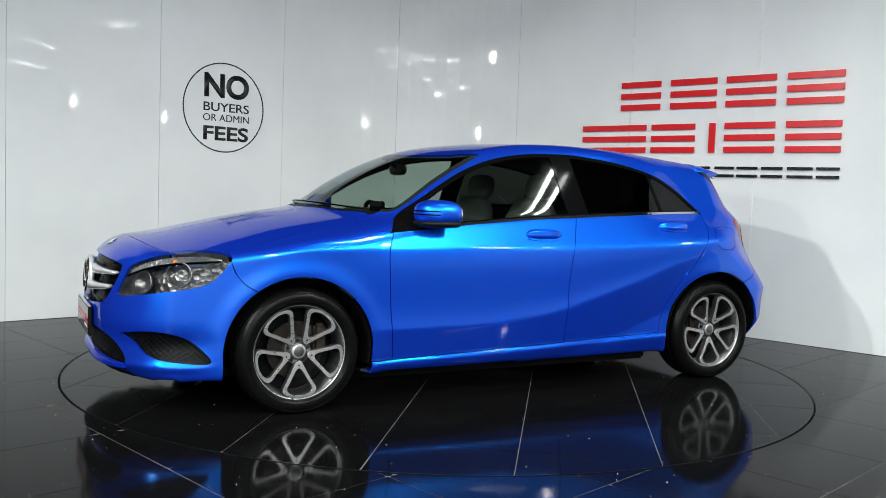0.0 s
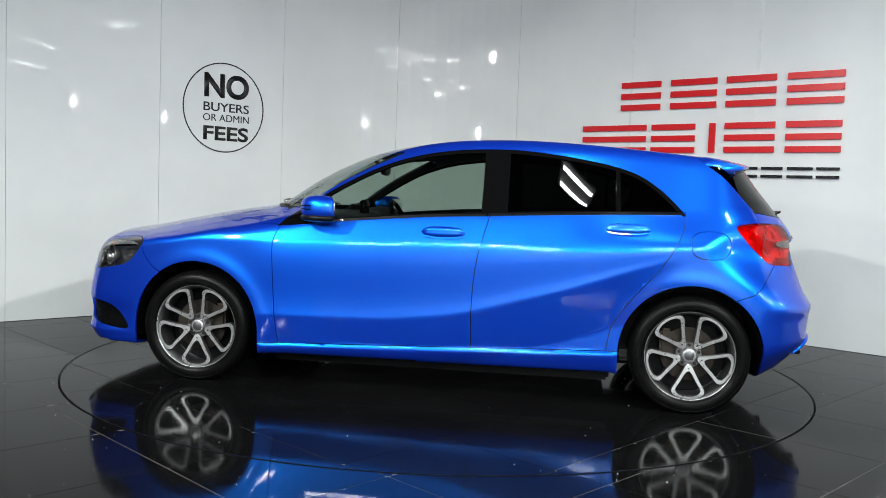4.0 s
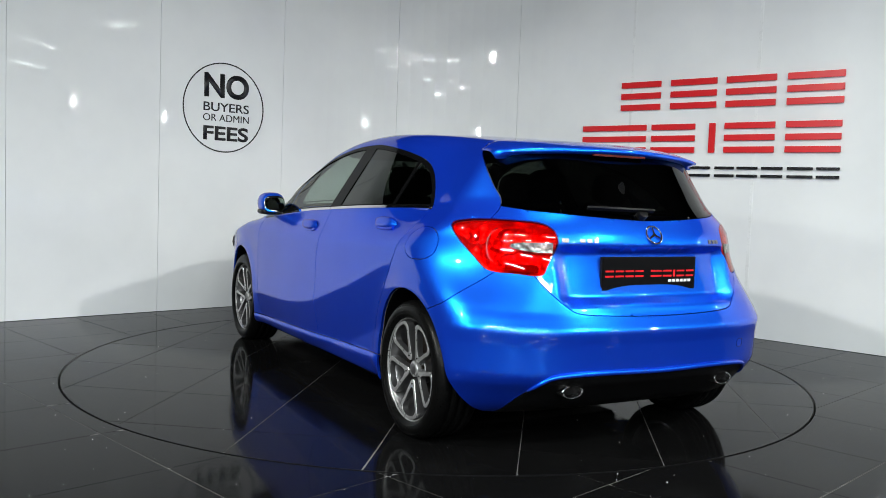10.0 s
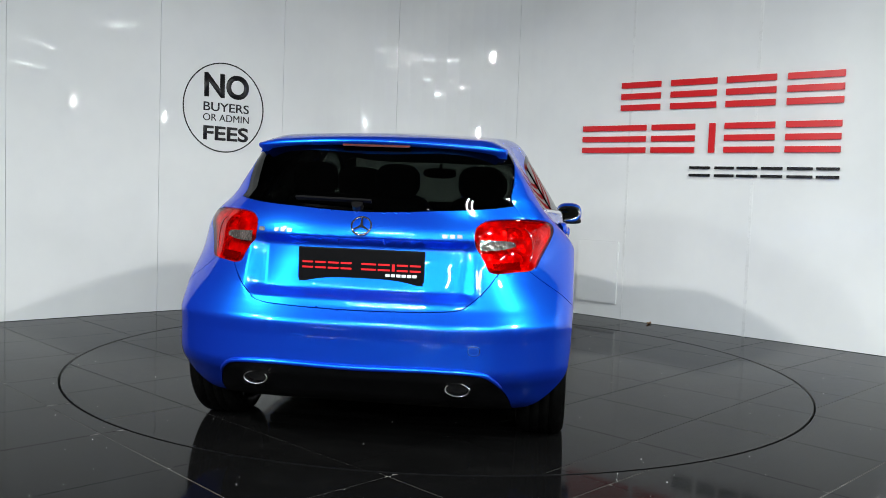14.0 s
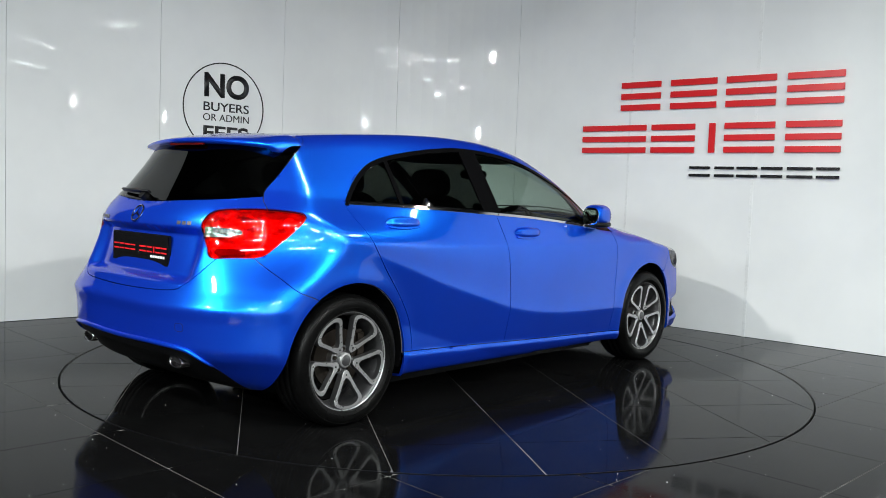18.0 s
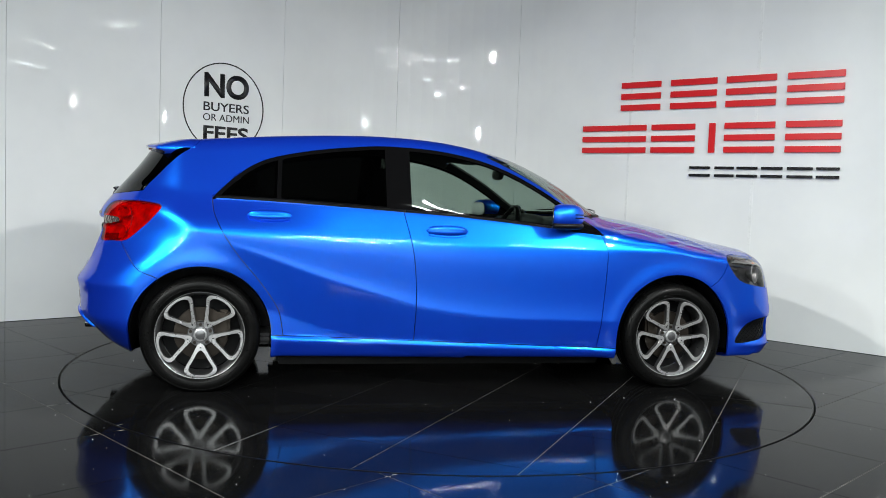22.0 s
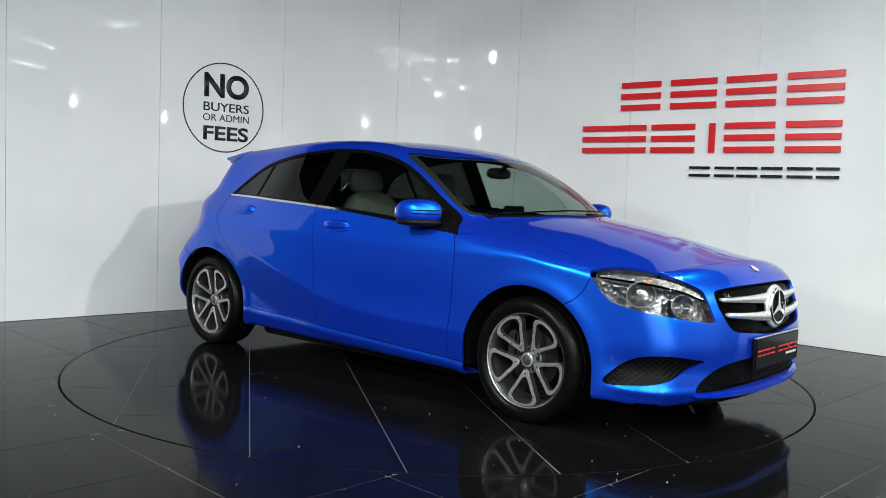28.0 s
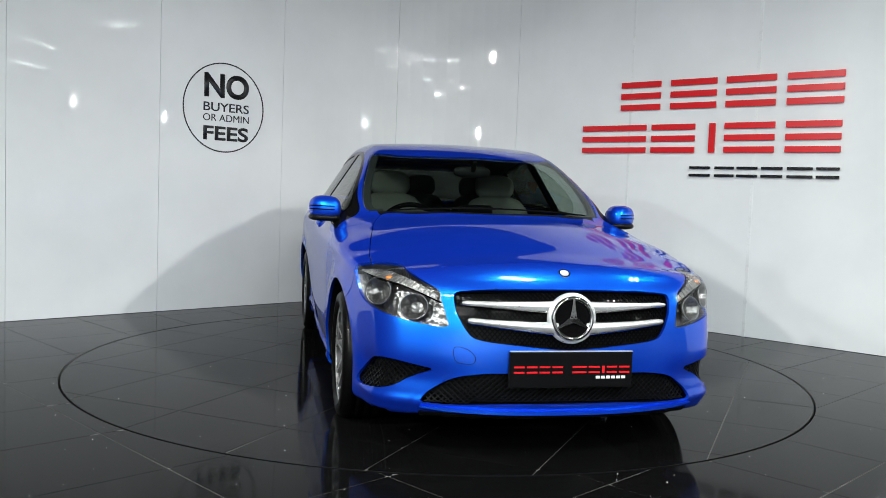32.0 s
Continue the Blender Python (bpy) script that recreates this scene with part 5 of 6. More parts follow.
def build_wheel(x, s, turn):
    wheel = new("wheel")
    wheel.parent = CAR
    wheel.matrix_basis = CAR_POSE @ Matrix.Translation((x, s * 0.758, HUB_Z)) @ (Matrix() if s > 0 else Matrix.Rotation(math.pi, 4, "Z"))

    def wp(name, bm, mat, label="", smooth=True):
        return part(name, bm, mat, wheel, label, smooth)
    prof = [(0.227, 0.088), (0.235, 0.099), (0.246, 0.107), (0.262, 0.112), (0.283, 0.109), (0.298, 0.099), (0.3085, 0.083), (0.3115, 0.068), (0.3118, 0.047),
            (0.306, 0.046), (0.306, 0.039), (0.312, 0.038), (0.3122, 0.005), (0.3062, 0.004), (0.3062, -0.004), (0.3122, -0.005), (0.312, -0.038), (0.306, -0.039),
            (0.306, -0.046), (0.3118, -0.047), (0.3115, -0.068), (0.3085, -0.083), (0.298, -0.099), (0.262, -0.112), (0.232, -0.099), (0.227, -0.088)]
    bm = lathe(prof, 96)
    for v in bm.verts:
        v.co.z = max(v.co.z, -HUB_Z)
    bmesh.ops.recalc_face_normals(bm, faces=bm.faces[:])
    wp("tyre", bm, M_TYRE, "black rubber tyre")
    for r in (0.2525, 0.29):
        bm = lathe([(r - 0.002, 0.1085 if r < 0.26 else 0.1045), (r, 0.1115 if r < 0.26 else 0.1072), (r + 0.002, 0.1105 if r < 0.26 else 0.1045)], 72)
        wp("tyre_rib", bm, M_TYRE)
    bm = lathe([(0.2275, -0.088), (0.216, -0.07), (0.206, 0.0), (0.211, 0.05), (0.221, 0.078), (0.2265, 0.083)], 72)
    bmesh.ops.reverse_faces(bm, faces=bm.faces[:])
    wp("barrel", bm, M_ALLOYD, "grey inside of the alloy rim")
    bm = lathe([(0.2245, 0.07), (0.2285, 0.092), (0.2335, 0.0965), (0.2405, 0.0955), (0.243, 0.088)], 96)
    bmesh.ops.recalc_face_normals(bm, faces=bm.faces[:])
    wp("rim_lip", bm, M_ALLOY, "polished rim lip")
    for i in range(5):
        a = turn + i * 2 * math.pi / 5
        bm, rows = spoke_bmesh(a)
        sp = wp("spoke", bm, M_ALLOY, "looped twin spoke in polished silver alloy", smooth=False)
        sp.data.materials.append(M_ALLOYD)
        n = len(sp.data.polygons)
        k = n // 5
        for j, poly in enumerate(sp.data.polygons):
            poly.material_index = 1 if (j < k or j >= 4 * k) else 0
        b = a + math.pi / 5
        bm = bmesh.new()
        bmesh.ops.create_cone(bm, cap_ends=True, segments=10, radius1=0.0095, radius2=0.0085, depth=0.016,
                              matrix=Matrix.Translation((0.053 * math.sin(b), 0.052, 0.053 * math.cos(b))) @ Matrix.Rotation(-math.pi / 2, 4, "X"))
        wp("wheel_bolt", bm, M_DISC, smooth=False)
        bm = bmesh.new()
        bmesh.ops.create_cone(bm, cap_ends=True, segments=10, radius1=0.004, radius2=0.004, depth=0.003,
                              matrix=Matrix.Translation((0.068 * math.sin(a), 0.0785, 0.068 * math.cos(a))) @ Matrix.Rotation(-math.pi / 2, 4, "X"))
        wp("spoke_plug", bm, M_GLOSSB, smooth=False)
    bm = lathe([(0.0005, 0.05), (0.066, 0.05), (0.069, 0.046), (0.069, 0.0), (0.0005, 0.0)], 40)
    bmesh.ops.recalc_face_normals(bm, faces=bm.faces[:])
    wp("hub", bm, M_ALLOYD, "dark grey wheel hub", smooth=False)
    bm = lathe([(0.0005, 0.0755), (0.030, 0.0755), (0.034, 0.074), (0.036, 0.0715), (0.0365, 0.066), (0.0365, 0.045)], 40)
    bmesh.ops.recalc_face_normals(bm, faces=bm.faces[:])
    wp("hub_cap", bm, M_ALLOY, "round silver hub cap")
    bm = lathe([(0.0005, 0.0772), (0.024, 0.0772), (0.0255, 0.0765), (0.0255, 0.074)], 24)
    bmesh.ops.recalc_face_normals(bm, faces=bm.faces[:])
    wp("cap_emblem", bm, M_ALLOYD, "plain grey cap disc")
    bm = lathe([(0.06, 0.012), (0.142, 0.012), (0.144, 0.0), (0.142, -0.012), (0.06, -0.012)], 48)
    bmesh.ops.recalc_face_normals(bm, faces=bm.faces[:])
    wp("brake_disc", bm, M_DISC, "worn steel brake disc", smooth=False)
    bm = bmesh.new()
    side = -1 if x > 0 else 1
    box(bm, s * side * 0.118, 0.012, 0.055, 0.065, 0.062, 0.15, bevel=0.014)
    wp("brake_caliper", bm, M_DISC, "grey brake caliper", smooth=False)
    # dust shield grown to the barrel's width, to black out its bright inside
    bm = bmesh.new()
    bmesh.ops.create_cone(bm, cap_ends=True, segments=40, radius1=0.211, radius2=0.211, depth=0.008, matrix=Matrix.Translation((0, -0.072, 0)) @ Matrix.Rotation(math.pi / 2, 4, "X"))
    wp("dust_shield_blind", bm, M_BLACKP, "black dust shield widened to keep the rim's back dark", smooth=False)
    return wheel


build_wheel(HUB_F, 1, radians(37))
build_wheel(HUB_R, 1, radians(36))
build_wheel(HUB_F, -1, radians(34))
build_wheel(HUB_R, -1, radians(38))


def arch_liner(s, hub):
    bm = bmesh.new()
    n = 40
    rows = []
    for i in range(n + 1):
        a = radians(-12 + 204 * i / n)
        x, z = hub + 0.362 * math.cos(a), max(0.17, HUB_Z + 0.362 * math.sin(a))
        edge = abs(float(on_side(x, max(z, 0.2)).y)) - 0.012
        rows.append([bm.verts.new((x, y, z)) for y in (edge, edge - 0.1, 0.5)])
    for a, b in zip(rows, rows[1:]):
        for k in (0, 1):
            bm.faces.new((a[k], b[k], b[k + 1], a[k + 1]))
    back = [r[2] for r in rows]
    bm.faces.new(back)
    car_part("arch_liner", flip_y(bm, s), M_BLACKP, label="black wheel arch liner", smooth=False)


both_sides(lambda s: [arch_liner(s, h) for h in (HUB_F, HUB_R)])


# ---- lamps ----
def fan_point(deg, z, end):
    a = radians(deg)
    o = (1.2, 0, z) if end > 0 else (-1.2, 0, z)
    return Vector(meet(o, (end * math.cos(a), math.sin(a), 0)))


def fan_patch(bm, lo, hi, a0, a1, end, out, nu=16, nv=4):
    """A sheet on the skin between two heights lo(deg) and hi(deg), lifted out of it."""
    a = np.repeat(np.linspace(a0, a1, nu + 1), nv + 1)
    k = np.tile(np.linspace(0, 1, nv + 1), nu + 1)
    p = fan_points(a, lo(a) + (hi(a) - lo(a)) * k, end)
    p = p + normals_at(p) * out
    vs = [bm.verts.new(tuple(q)) for q in p]
    rows = [vs[i * (nv + 1):(i + 1) * (nv + 1)] for i in range(nu + 1)]
    for r, q in zip(rows, rows[1:]):
        for j in range(nv):
            bm.faces.new((r[j], q[j], q[j + 1], r[j + 1]))
    bmesh.ops.recalc_face_normals(bm, faces=bm.faces[:])
    return bm


def build_headlight(s):
    side = "left" if s > 0 else "right"
    lamp = body_part("headlight", "headlight", side, M_LAMPBACK, label="large clear headlight with silver reflectors", push=0.055, inset=-0.004, depth=-0.045)
    body_part("lens", "headlight", side, M_LENS, lamp, "clear lens", inset=0.003, depth=0.004)
    def bowl(deg, z, r, depth=0.05):
        c = fan_point(deg, z, 1)
        n = normal_at(c)
        way = Vector((0.9, 0.3, 0.05)).lerp(n, 0.6).normalized()
        c = c - n * 0.02
        bm = bmesh.new()
        m = Matrix.Translation(c) @ way.to_track_quat("Z", "Y").to_matrix().to_4x4()
        rows = []
        for k in range(9):
            q = k / 8
            rows.append([bm.verts.new(m @ Vector((r * q ** 0.6 * math.cos(t), r * q ** 0.6 * 0.86 * math.sin(t), -depth * (1 - q)))) for t in np.linspace(0, 2 * math.pi, 28, endpoint=False)])
        for a, b in zip(rows, rows[1:]):
            for i in range(28):
                bm.faces.new((a[i], a[(i + 1) % 28], b[(i + 1) % 28], b[i]))
        car_part("reflector", flip_y(bm, s), M_LAMPBACK, lamp, "silvered reflector bowl")
        bm = bmesh.new()
        bmesh.ops.create_uvsphere(bm, u_segments=14, v_segments=8, radius=r * 0.24, matrix=m @ Matrix.Translation((0, 0, -depth * 0.55)))
        car_part("bulb", flip_y(bm, s), M_LENS, lamp, "glass bulb")
        bm = bmesh.new()
        tube(bm, [m @ Vector((r * 1.0 * math.cos(t), r * 0.88 * math.sin(t), 0.002)) for t in np.linspace(0, 2 * math.pi, 28, endpoint=False)], 0.0035, 6, True)
        car_part("bezel", flip_y(bm, s), M_ALLOYD, lamp)
    bowl(47.0, 0.682, 0.066)
    bowl(36.3, 0.636, 0.060)
    top = spline((29, 0.672), (31, 0.69), (36, 0.731), (40.5, 0.757), (46, 0.772), (52, 0.774), (57, 0.765))
    low = spline((29, 0.655), (31, 0.668), (36, 0.70), (40.5, 0.722), (46, 0.738), (52, 0.748), (57, 0.752))
    bm = fan_patch(bmesh.new(), low, top, 31.0, 57.0, 1, -0.014, 26, 3)
    car_part("indicator_strip", flip_y(bm, s), M_LAMPSTRIP, lamp, "ribbed silver indicator strip")
    ribs = np.linspace(33, 55, 15)
    for a in ribs:
        p, q = fan_point(a, float(low(a)) + 0.003, 1), fan_point(a - 0.8, float(top(a)) - 0.003, 1)
        bm = sweep_bar(bmesh.new(), [p - normal_at(p) * 0.012, q - normal_at(q) * 0.012], 0.0015, 0.0025, [normal_at(p)] * 2)
        car_part("rib", flip_y(bm, s), M_LAMPSTRIP, lamp, smooth=False)
    bm = blob(*(fan_point(44.5, 0.752, 1) - normal_at(fan_point(44.5, 0.752, 1)) * 0.02), 0.012, 0.02, 0.011, 2.2, 8)
    car_part("indicator_bulb", flip_y(bm, s), M_ORANGE, lamp, "amber indicator bulb")
    pts = [fan_point(a, float(low(a)) - 0.003, 1) for a in np.linspace(30, 57, 18)]
    bm = sweep_bar(bmesh.new(), [p - normal_at(p) * 0.012 for p in pts], 0.003, 0.006, [normal_at(p) for p in pts])
    car_part("divider", flip_y(bm, s), M_GLOSSB, lamp, "dark divider strip", smooth=False)


both_sides(build_headlight)


def build_tail_light(s):
    side = "left" if s > 0 else "right"
    lamp = body_part("tail_light", "tail_light", side, M_REDBACK, label="bright red tail light with a smoky clear band", push=0.03, inset=-0.003, depth=-0.025)
    body_part("lens", "tail_light", side, M_TAIL, lamp, "glossy red lens", inset=0.002, depth=0.004)
    band_lo = spline((34.5, 0.872), (40, 0.874), (45, 0.884), (46.5, 0.89))
    band_hi = spline((34.5, 0.916), (40, 0.914), (45, 0.91), (46.5, 0.902))
    car_part("reversing_band", flip_y(fan_patch(bmesh.new(), band_lo, band_hi, 34.8, 46.5, -1, 0.0016), s), M_TAILC, lamp, "smoky clear reversing lamp band")
    lo, hi = spline((38.6, 0.793), (48, 0.797)), spline((38.6, 0.822), (48, 0.828))
    car_part("fog_segment", flip_y(fan_patch(bmesh.new(), lo, hi, 38.4, 47.5, -1, -0.006, 10, 3), s), M_TAILD, lamp, "deep red lower segment")
    for zc, half, amp in ((0.945, 0.030, 5.0), (0.84, 0.034, 4.0)):
        pts = [fan_point(46 + amp * math.cos(t), zc + half * math.sin(t), -1) for t in np.linspace(-1.9, 1.9, 14)]
        bm = sweep_bar(bmesh.new(), [p - normal_at(p) * 0.012 for p in pts], 0.005, 0.004, [normal_at(p) for p in pts])
        car_part("reflector_hoop", flip_y(bm, s), M_REDBACK, lamp, "bright red reflector hoop", False)
    pts = [fan_point(50 + 3.2 * math.sin(t), 0.895 + 0.07 * math.cos(t), -1) for t in np.linspace(0.2, math.pi - 0.3, 16)]
    bm = sweep_bar(bmesh.new(), [p + normal_at(p) * 0.001 for p in pts], 0.002, 0.0015, [normal_at(p) for p in pts])
    car_part("light_guide", flip_y(bm, s), M_TAILD, lamp, smooth=False)


both_sides(build_tail_light)


# ---- grille and intakes ----
def lattice(bm, poly, place, pitch, thick, sink, slant=1.0):
    """Crossed thin bars clipped to an outline, laid behind the skin."""
    lo, hi = poly.min(0), poly.max(0)
    tall = hi[1] - lo[1]
    runs = []
    n = int(tall / 0.016) + 2
    v = np.linspace(lo[1], hi[1], n)
    for way in (1, -1):
        for i in range(-2, int((hi[0] - lo[0] + tall / slant) / pitch) + 2):
            u = lo[0] + i * pitch - tall / slant * 0.5 + (way * (v - (lo[1] + hi[1]) / 2)) / slant
            inside = signed(poly, u, v) < 0.004
            run = []
            for j in range(n + 1):
                if j < n and inside[j]:
                    run.append((u[j], v[j]))
                    continue
                if len(run) > 1:
                    runs.append(run)
                run = []
    flat = np.array([q for r in runs for q in r])
    p = place(flat[:, 0], flat[:, 1])
    nr = normals_at(p)
    p = p - nr * sink
    k = 0
    for r in runs:
        m = len(r)
        sweep_bar(bm, [Vector(q) for q in p[k:k + m]], thick, thick * 1.6, [Vector(q) for q in nr[k:k + m]])
        k += m
    return bm


GRILLE_OB = body_part("grille", "grille", "both", M_BLACKP, FRONT_BUMPER, "black radiator grille", push=0.06, inset=-0.012, depth=-0.055)
tagged(car_part("grille_mesh", lattice(bmesh.new(), GRILLE, nose_points, 0.021, 0.0022, 0.03, 1.15), M_GLOSSB, GRILLE_OB, "glossy black honeycomb mesh", False), kind="stuff")
body_part("intake_back", "intake", "both", M_BLACKP, FRONT_BUMPER, "black lower air intake", push=0.06, inset=-0.012, depth=-0.055)
tagged(car_part("intake_mesh", lattice(bmesh.new(), INTAKE, nose_points, 0.026, 0.0024, 0.025, 0.9), M_BLACKP, FRONT_BUMPER, "black diamond mesh in the lower intake", False), kind="stuff")


def fog_mesh(s):
    body_part("fog_intake", "fog", "left" if s > 0 else "right", M_BLACKP, FRONT_BUMPER, "black side air intake", push=0.05, inset=-0.01, depth=-0.045)
    bm = lattice(bmesh.new(), FOG, lambda u, v: fan_points(np.degrees(u / FAN_R), v, 1), 0.026, 0.0024, 0.02, 0.9)
    tagged(car_part("fog_mesh", flip_y(bm, s), M_BLACKP, FRONT_BUMPER, "black diamond mesh in the side intake", False), kind="stuff")


both_sides(fog_mesh)


def grille_slat(s, z_in, z_out, h_in, h_out, y_out):
    n = 22
    for lift, hh, mat, name in ((0.0, 1.0, M_SATIN, "slat"), (-1.0, 0.3, M_CHROME, "slat_edge")):
        pts, hs = [], []
        for i in range(n + 1):
            q = i / n
            y = 0.06 + (y_out - 0.06) * q
            z = z_in + (z_out - z_in) * q ** 1.3
            h = h_in + (h_out - h_in) * min(1, q * 1.15) ** 0.8
            if q > 0.96:
                h *= 0.6
            p = on_nose(y, z + lift * h * 1.15)
            pts.append(p + Vector((-0.003 if lift == 0 else -0.012, 0, 0)))
            hs.append(h * hh)
        bm = sweep_bar(bmesh.new(), pts, 0.016, hs)
        bmesh.ops.recalc_face_normals(bm, faces=bm.faces[:])
        bmesh.ops.bevel(bm, geom=[e for e in bm.edges if len(e.link_faces) == 2 and e.calc_face_angle(0) > 0.8], offset=0.003, segments=2, affect="EDGES")
        car_part(name, flip_y(bm, s), mat, GRILLE_OB, "satin silver grille bar" if lift == 0 else "chrome lower edge")


both_sides(lambda s: (grille_slat(s, 0.657, 0.662, 0.021, 0.008, 0.445), grille_slat(s, 0.572, 0.594, 0.022, 0.010, 0.425)))


def ring_bar(c, axis, radius, tube_r, n=48):
    m = Matrix.Translation(c) @ axis.to_track_quat("Z", "Y").to_matrix().to_4x4()
    return tube(bmesh.new(), [m @ Vector((radius * math.cos(t), radius * math.sin(t), 0)) for t in np.linspace(0, 2 * math.pi, n, endpoint=False)], tube_r, 10, True)


def disc_at(c, axis, radius, depth, n=40):
    bm = bmesh.new()
    bmesh.ops.create_cone(bm, cap_ends=True, segments=n, radius1=radius, radius2=radius * 0.96, depth=depth,
                          matrix=Matrix.Translation(c) @ axis.to_track_quat("Z", "Y").to_matrix().to_4x4())
    return bm


ys = np.linspace(-0.6, 0.6, 41)
pts = [on_nose(float(y), 0.214 + 0.016 * float(abs(y) / 0.6) ** 2) for y in ys]
hs = [0.0075 * min(1.0, 0.35 + (0.6 - abs(float(y))) * 6) for y in ys]
car_part("chin_lip", sweep_bar(bmesh.new(), [p + Vector((0.002, 0, 0)) for p in pts], 0.014, hs), M_PAINT, FRONT_BUMPER, "thin blue lip under the intake", False)
ring = smooth_loop([(-0.478, 0.482), (-0.43, 0.478), (-0.398, 0.45), (-0.402, 0.422), (-0.44, 0.418), (-0.474, 0.43)], 5)
pts = [on_nose(float(y), float(z)) for y, z in ring]
car_part("tow_cover_gap", tube(bmesh.new(), [p - normal_at(p) * 0.0004 for p in pts], 0.0013, 6, True), M_BLACKP, FRONT_BUMPER, "dark gap round the towing eye cover")


fc = Vector((2.238, 0, 0.611))
car_part("emblem_ring", ring_bar(fc, Vector((1, 0, 0.06)), 0.083, 0.0105), M_CHROME, GRILLE_OB, "chrome emblem ring")
car_part("emblem_surround", ring_bar(fc - Vector((0.014, 0, 0)), Vector((1, 0, 0.06)), 0.092, 0.014), M_SATIN, GRILLE_OB, "satin silver ring mount")
car_part("emblem_plate", disc_at(fc - Vector((0.006, 0, 0)), Vector((1, 0, 0.06)), 0.078, 0.016), M_GLOSSB, GRILLE_OB, "gloss black round plate", False)
for a in (90, 210, 330):
    d = Vector((0, math.cos(radians(a)), math.sin(radians(a))))
    car_part("emblem_bar", sweep_bar(bmesh.new(), [fc + Vector((0.006, 0, 0)), fc + Vector((0.006, 0, 0)) + d * 0.04, fc + Vector((0.005, 0, 0)) + d * 0.082],
                                     [0.016, 0.008, 0.003], [0.006, 0.004, 0.003], [Vector((1, 0, 0))] * 3), M_CHROME, GRILLE_OB, "plain tapered chrome bar", False)
hb = on_top(2.115, 0)
car_part("bonnet_badge", disc_at(hb + normal_at(hb) * 0.002, normal_at(hb), 0.026, 0.005), M_CHROME, BONNET_OB, "small round chrome badge", False)
car_part("badge_face", disc_at(hb + normal_at(hb) * 0.005, normal_at(hb), 0.019, 0.003), M_SATIN, BONNET_OB, "plain badge face", False)


# ---- number plates: dark dealer plates with plain bars ----
def build_plate(name, c, out, z, owner_label):
    s = 1 if out > 0 else -1
    plate = new(name)
    plate.parent = CAR
    plate.matrix_basis = CAR_POSE @ Matrix.Translation((c, 0, z)) @ Matrix.Rotation(radians(90 if s > 0 else -90), 4, "Z") @ Matrix.Rotation(radians(90), 4, "X")
    tagged(plate, owner_label)
    def pp(nm, x0, x1, y0, y1, z0, z1, mat, label=""):
        bm = box(bmesh.new(), (x0 + x1) / 2, (y0 + y1) / 2, (z0 + z1) / 2, x1 - x0, y1 - y0, z1 - z0, bevel=0.0012)
        part(nm, bm, mat, plate, label)
    pp("holder", -0.266, 0.266, -0.074, 0.074, -0.012, 0.0, M_BLACKP)
    pp("plate_face", -0.261, 0.261, -0.069, 0.069, 0.0, 0.004, M_PLATE, "black acrylic plate face")
    if s > 0:
        pp("plate_edge", -0.266, 0.266, 0.0745, 0.0785, -0.01, 0.005, M_SATIN, "pale plate edge")
    x = -0.248
    for i, w in enumerate((0.046, 0.046, 0.046, 0.046, 0.062, 0.05, 0.012, 0.046, 0.046)):
        if i == 4:
            x += 0.032
        for y in (-0.009, 0.013):
            if w > 0.02:
                pp("red_bar", x, x + w, y - 0.004, y + 0.004, 0.004, 0.0052, M_RED)
        if w <= 0.02:
            pp("red_bar", x, x + w, -0.013, 0.017, 0.004, 0.0052, M_RED)
        x += w + 0.0085
    x = 0.105
    for i in range(6):
        pp("white_bar", x, x + 0.018, -0.036, -0.024, 0.004, 0.0052, M_WHITE)
        x += 0.0225


build_plate("front_plate", 2.252, 1, 0.402, "black show plate with plain red and white bars")
build_plate("rear_plate", -1.946, -1, 0.787, "black show plate with plain red and white bars")


# ---- rear details ----
def exhaust(s):
    c = Vector((-1.99, 0.424, 0.309))
    bm = bmesh.new()
    rows = []
    for rr, x in ((1.0, 0.1), (1.0, 0.0), (0.985, -0.006), (0.88, -0.006), (0.86, 0.0), (0.84, 0.1)):
        rows.append([bm.verts.new((c.x + x, c.y + 0.053 * rr * math.cos(t), c.z + 0.028 * rr * math.sin(t))) for t in np.linspace(0, 2 * math.pi, 36, endpoint=False)])
    for a, b in zip(rows, rows[1:]):
        for i in range(36):
            bm.faces.new((a[i], a[(i + 1) % 36], b[(i + 1) % 36], b[i]))
    bmesh.ops.recalc_face_normals(bm, faces=bm.faces[:])
    car_part("exhaust_tip", flip_y(bm, s), M_CHROME, REAR_BUMPER, "oval chrome exhaust tip")


both_sides(exhaust)
ends = smooth_loop([(-0.60, 0.31), (-0.565, 0.352), (-0.505, 0.381), (-0.312, 0.391), (0, 0.386), (0.312, 0.391), (0.505, 0.381), (0.565, 0.352), (0.60, 0.31)], 8, False)
lip = [Vector((on_tail(abs(float(y)), float(z)).x, float(y), float(z))) for y, z in ends]
k = len(lip) - 1
car_part("bumper_lip", tube(bmesh.new(), [p + normal_at(p) * 0.002 for p in lip], [0.003 + 0.009 * math.sin(math.pi * i / k) ** 0.4 for i in range(k + 1)], 10), M_PAINT, REAR_BUMPER, "rolled blue edge over the lower insert")
ring = smooth_loop([(-0.507, 0.46), (-0.507, 0.49), (-0.47, 0.49), (-0.47, 0.46)], 4)
pts = [on_tail(abs(float(y)), float(z)) for y, z in ring]
pts = [Vector((p.x, -p.y, p.z)) for p in pts]
car_part("tow_cover_gap", tube(bmesh.new(), [p - normal_at(p) * 0.0004 for p in pts], 0.0013, 6, True), M_BLACKP, REAR_BUMPER, "dark gap round the towing eye cover")


